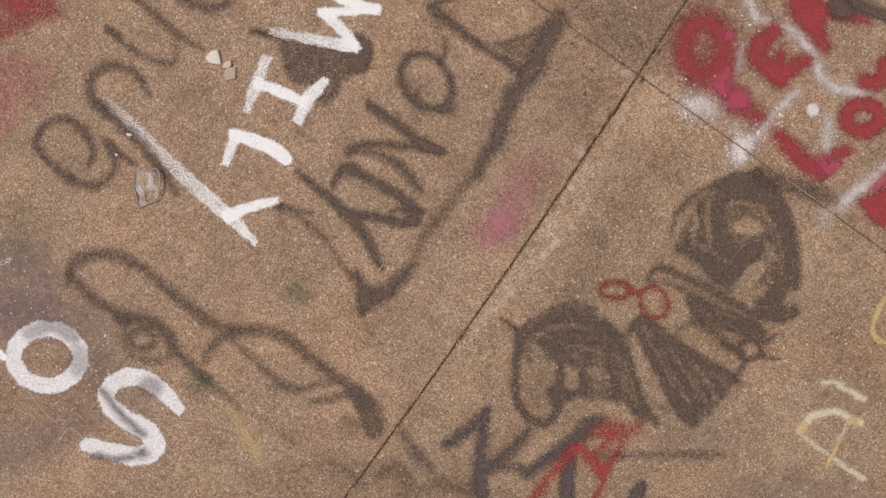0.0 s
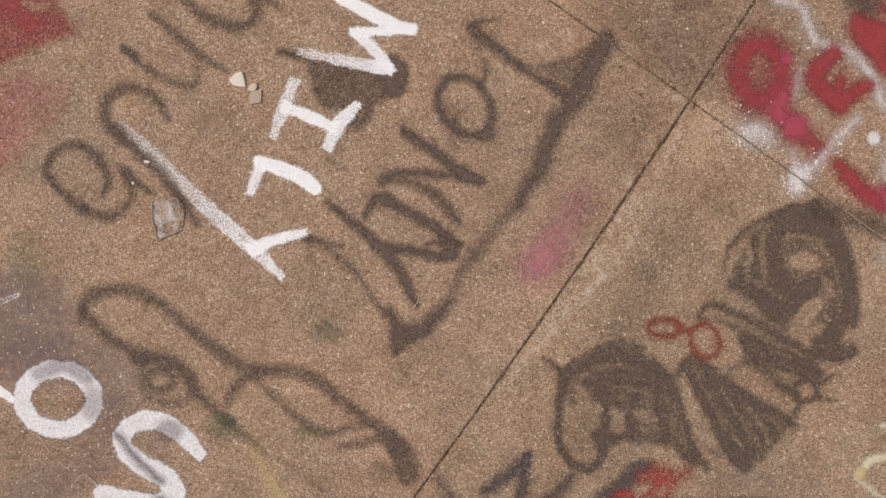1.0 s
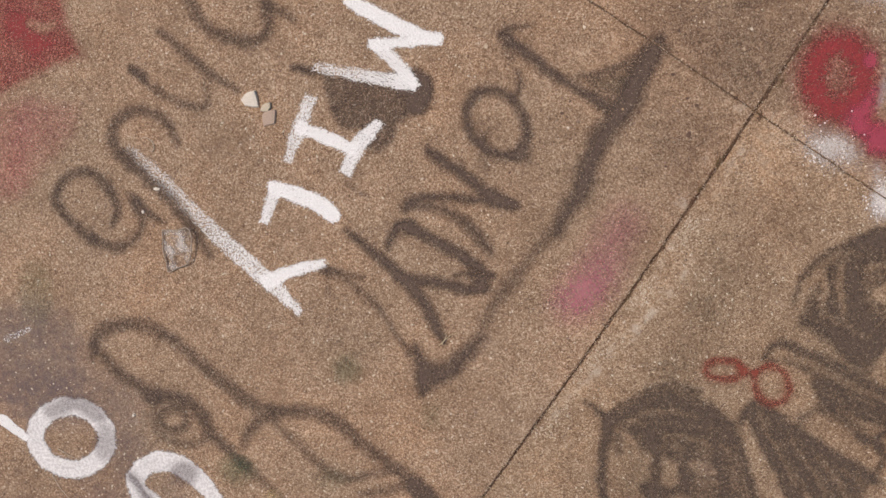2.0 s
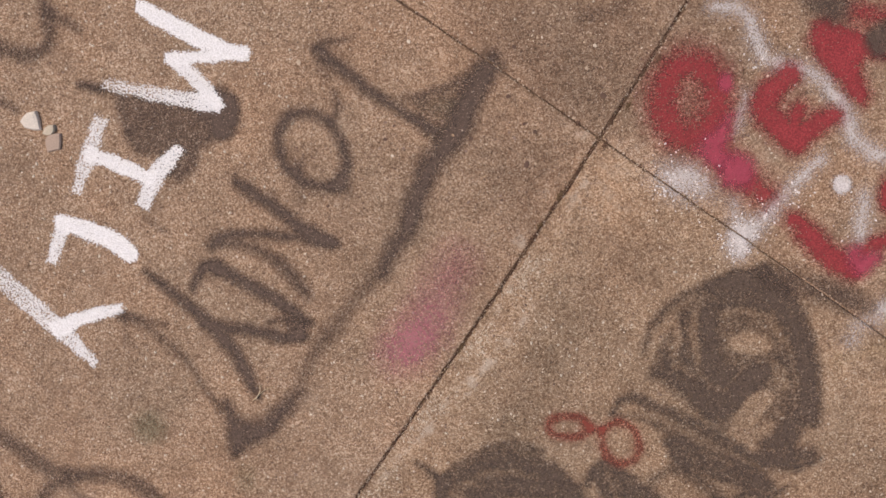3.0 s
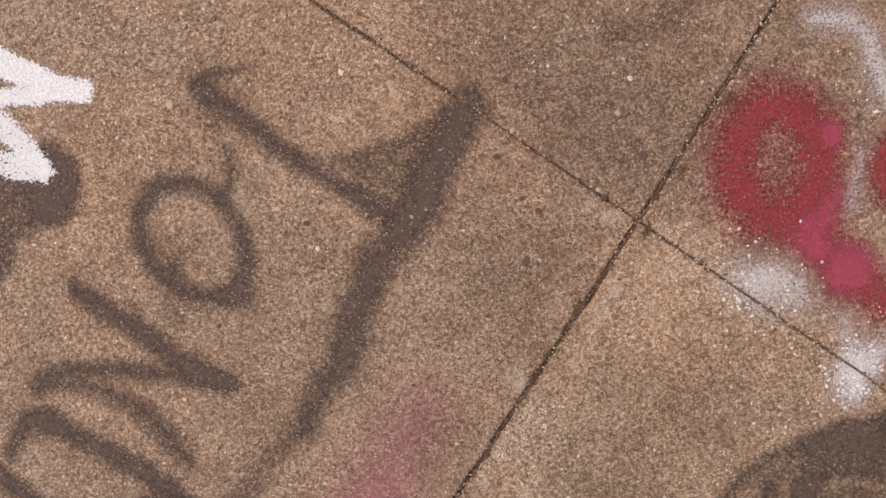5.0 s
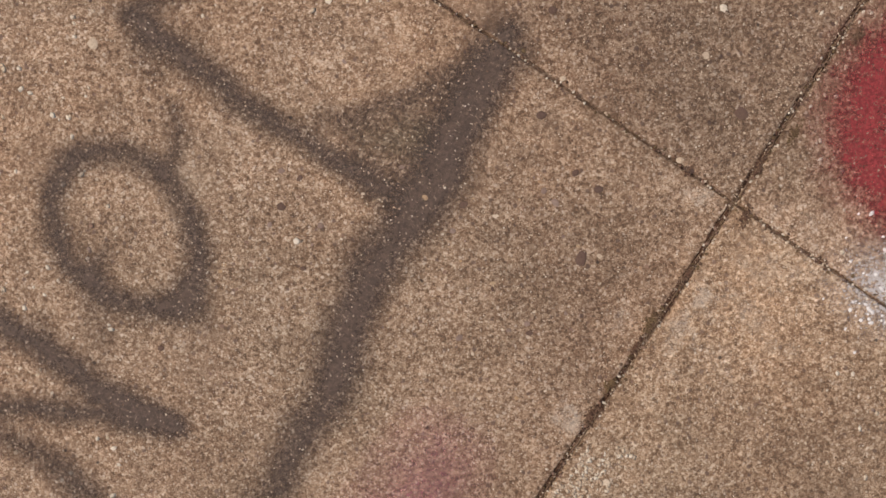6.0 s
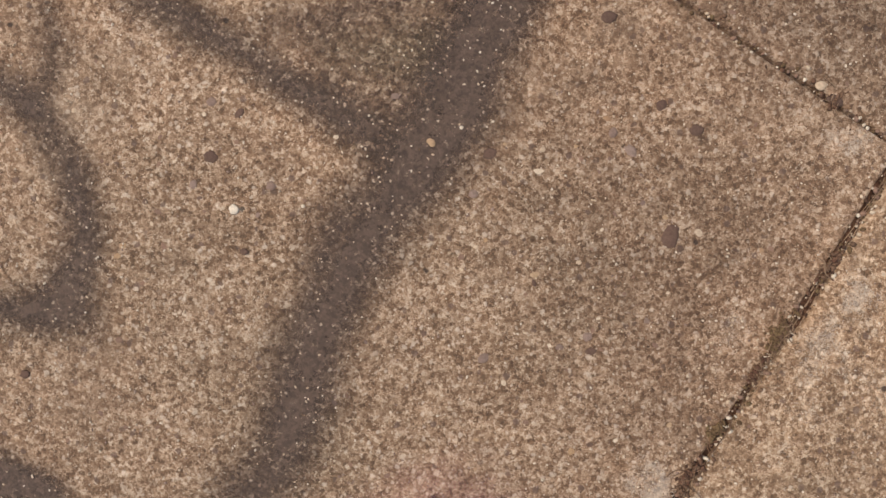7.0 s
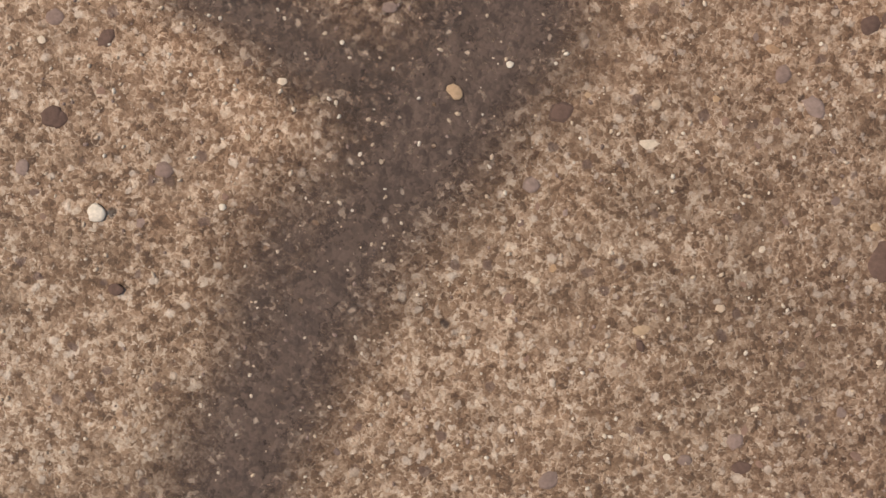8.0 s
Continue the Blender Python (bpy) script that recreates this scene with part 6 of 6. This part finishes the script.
def chip(name, label, at, across, height, turn, corners, material, seed):
    """A broken chip of stone: a low faceted block with an uneven top."""
    r = random.Random(seed)
    bm = bmesh.new()
    low, top = [], []
    for i in range(corners):
        a = 2 * math.pi * i / corners + r.uniform(-0.25, 0.25)
        w = r.uniform(0.78, 1.12)
        low.append(bm.verts.new((across[0] / 2 * w * math.cos(a), across[1] / 2 * w * math.sin(a), 0)))
        q = r.uniform(0.55, 0.8)
        top.append(bm.verts.new((across[0] / 2 * w * q * math.cos(a), across[1] / 2 * w * q * math.sin(a), height * r.uniform(0.7, 1.0))))
    for i in range(corners):
        bm.faces.new((low[i], low[(i + 1) % corners], top[(i + 1) % corners], top[i]))
    crest = bm.verts.new((across[0] * r.uniform(-0.1, 0.1), across[1] * r.uniform(-0.1, 0.1), height * 1.1))
    for i in range(corners):
        bm.faces.new((top[i], top[(i + 1) % corners], crest))
    bm.faces.new(low[::-1])
    bmesh.ops.bevel(bm, geom=bm.edges[:], offset=min(across) * 0.03, segments=1, affect="EDGES")
    bmesh.ops.recalc_face_normals(bm, faces=bm.faces)
    ob = part(name, bm, material)
    ob.matrix_world = pose(at[0], at[1], 0.0004, 0, 0, turn)
    return tagged(ob, label, "stone")


def flake(name, label, outline, height, material, tip=0.0, category="stone"):
    """A flat broken piece: a low plate with slanting worn sides, one end a little higher."""
    cx, cy = sum(p[0] for p in outline) / len(outline), sum(p[1] for p in outline) / len(outline)
    bm = bmesh.new()
    rows = []
    for shrink, z in ((1.0, 0.0), (1.02, 0.45), (0.90, 0.95), (0.55, 1.05)):
        rows.append([bm.verts.new(((x - cx) * shrink, (y - cy) * shrink, height * z * (1 + tip * (y - cy) / 0.03) + (0.0002 if z == 0 else 0))) for x, y in outline])
    n = len(outline)
    for a, b in zip(rows, rows[1:]):
        for i in range(n):
            bm.faces.new((a[i], a[(i + 1) % n], b[(i + 1) % n], b[i]))
    bm.faces.new(rows[0][::-1])
    bm.faces.new(rows[-1])
    bmesh.ops.recalc_face_normals(bm, faces=bm.faces)
    ob = part(name, bm, material)
    ob.location = (cx, cy, 0.0004)
    return tagged(ob, label, category)


flake("stone_chip", "broken white stone chip lying loose on the concrete", [(-1.7158, 0.0673), (-1.7029, 0.0833), (-1.6916, 0.0925), (-1.6646, 0.0976), (-1.6576, 0.0694), (-1.6542, 0.0412), (-1.6763, 0.0414), (-1.7038, 0.0484)], 0.011, chip_white, 0.2)
flake("stone_chip", "flat grey-tan stone chip beside a white one", [(-1.6438, 0.0143), (-1.6317, 0.0289), (-1.5950, 0.0319), (-1.5963, 0.0071), (-1.5996, -0.0157), (-1.6211, -0.0196), (-1.6391, -0.0241), (-1.6428, -0.0046)], 0.007, chip_tan, 0.1)
flake("stone_chip", "small cream stone chip on a flat tan one", [(-1.6503, 0.0304), (-1.6416, 0.0478), (-1.6290, 0.0557), (-1.6124, 0.0562), (-1.6121, 0.0388), (-1.6214, 0.0261), (-1.6387, 0.0249)], 0.010, chip_cream, 0.1)
flake("dry_flake", "thin curled tan flake beside the white letter", [(-2.0903, -0.0698), (-2.0773, -0.0604), (-2.0616, -0.0551), (-2.0423, -0.0675), (-2.0301, -0.0812), (-2.0365, -0.1029), (-2.0574, -0.0973), (-2.0769, -0.0890)], 0.003, slab_concrete, 0.5, "flake")
tagged(stem("flake_rim", [(-2.0759, -0.0590, 0.0040), (-2.0602, -0.0551, 0.0050), (-2.0423, -0.0661, 0.0060), (-2.0301, -0.0812, 0.0070), (-2.0351, -0.1029, 0.0050), (-2.0504, -0.0987, 0.0040)], 0.0011, fibre), "pale curled rim of a thin flake", "flake")
flake("stone_chip", "tiny white stone chip beside dark stroke", [(-2.0409, -0.2322), (-2.0308, -0.2280), (-2.0158, -0.2330), (-2.0193, -0.2397), (-2.0344, -0.2396)], 0.003, chip_white, 0.1)
flake("stone_chip", "tiny white stone chip on dark stroke", [(-2.0869, -0.3111), (-2.0776, -0.3078), (-2.0744, -0.3161), (-2.0812, -0.3219)], 0.003, chip_white, 0.1)
chip("stone_chip", "tiny pale stone chip on the concrete", (-2.1391, -1.0428), (0.018, 0.016), 0.006, 20, 5, chip_white, 19)

twig = tagged(new("dry_grass"), "two crossed dry grass straws on dark paint", "grass straw")
twig.location = (*(-1.0093, -0.7496), 0)
for path in ([(-1.0413, -0.7815, 0.0020), (-1.0025, -0.7473, 0.0050), (-0.9730, -0.7360, 0.0040)],
             [(-1.0299, -0.7746, 0.0060), (-1.0162, -0.7519, 0.0070), (-1.0161, -0.7314, 0.0040)]):
    ob = stem("straw", path, 0.0016, straw, twig)
    ob.location = -twig.location
tagged(stem("pale_thread", [(-2.2332, -1.4662, 0.0030), (-2.2556, -1.4360, 0.0040), (-2.2897, -1.4174, 0.0040), (-2.3179, -1.4431, 0.0030), (-2.3347, -1.4687, 0.0020), (-2.3320, -1.4524, 0.0030)], 0.0013, fibre), "curled pale thread lying beside white letter", "thread")
tagged(stem("pale_thread", [(-2.4541, -1.2691, 0.0020), (-2.4231, -1.3178, 0.0030), (-2.3806, -1.3664, 0.0030), (-2.3423, -1.4012, 0.0020)], 0.0010, fibre), "long thin straw thread under white letter", "thread")
tagged(stem("pale_thread", [(-2.4285, -1.1697, 0.0020), (-2.3878, -1.1928, 0.0030), (-2.3538, -1.2089, 0.0020)], 0.0009, fibre), "thin straw thread inside white ring letter", "thread")

# a flat broken piece of cloudy plastic
clear_mat, nt, bsdf = nodes_of("cloudy_plastic")
k = Nodes(nt)
haze = k.noise(k.place(), 24.0, 4.0, 0.6)
nt.links.new(k.colours(haze, [(0.38, (0.20, 0.15, 0.12)), (0.66, (0.55, 0.47, 0.42))]), bsdf.inputs["Base Color"])
nt.links.new(k.ramp(haze, 0.44, 0.70, 0.05, 0.50), bsdf.inputs["Alpha"])
nt.links.new(k.ramp(haze, 0.3, 0.7, 0.18, 0.5), bsdf.inputs["Roughness"])
nt.links.new(k.bump(haze, 0.004, 0.5), bsdf.inputs["Normal"])
rim_mat = mineral("plastic_rim", [(0.0, (0.42, 0.34, 0.27)), (1.0, (0.36, 0.28, 0.22))], 0.4)
bm = bmesh.new()
outline = [(-0.053, 0.070), (0.001, 0.070), (0.040, 0.077), (0.057, 0.047), (0.054, -0.007), (0.040, -0.045), (-0.001, -0.063), (-0.035, -0.077), (-0.042, -0.041), (-0.052, -0.002)]
low = [bm.verts.new((x, y, 0.001 + 0.012 * max(0.0, x) / 0.06)) for x, y in outline]
top = [bm.verts.new((x * 0.97, y * 0.97, v.co.z + 0.004)) for (x, y), v in zip(outline, low)]
for i in range(len(low)):
    j = (i + 1) % len(low)
    bm.faces.new((low[i], low[j], top[j], top[i]))
bm.faces.new(top)
bm.faces.new(low[::-1])
bmesh.ops.triangulate(bm, faces=[f for f in bm.faces if len(f.verts) > 4])
bmesh.ops.recalc_face_normals(bm, faces=bm.faces)
shard = tagged(new("plastic_shard"), "flat broken shard of cloudy grey plastic lying on concrete", "shard")
shard.location = (-1.9567, -0.4485, 0)
part("plate", bm, clear_mat, shard)
ring_points = [(x, y, 0.006 + 0.012 * max(0.0, x) / 0.06) for x, y in outline]
stem("rim", ring_points + ring_points[:1], 0.0022, rim_mat, shard, taper=1.0)
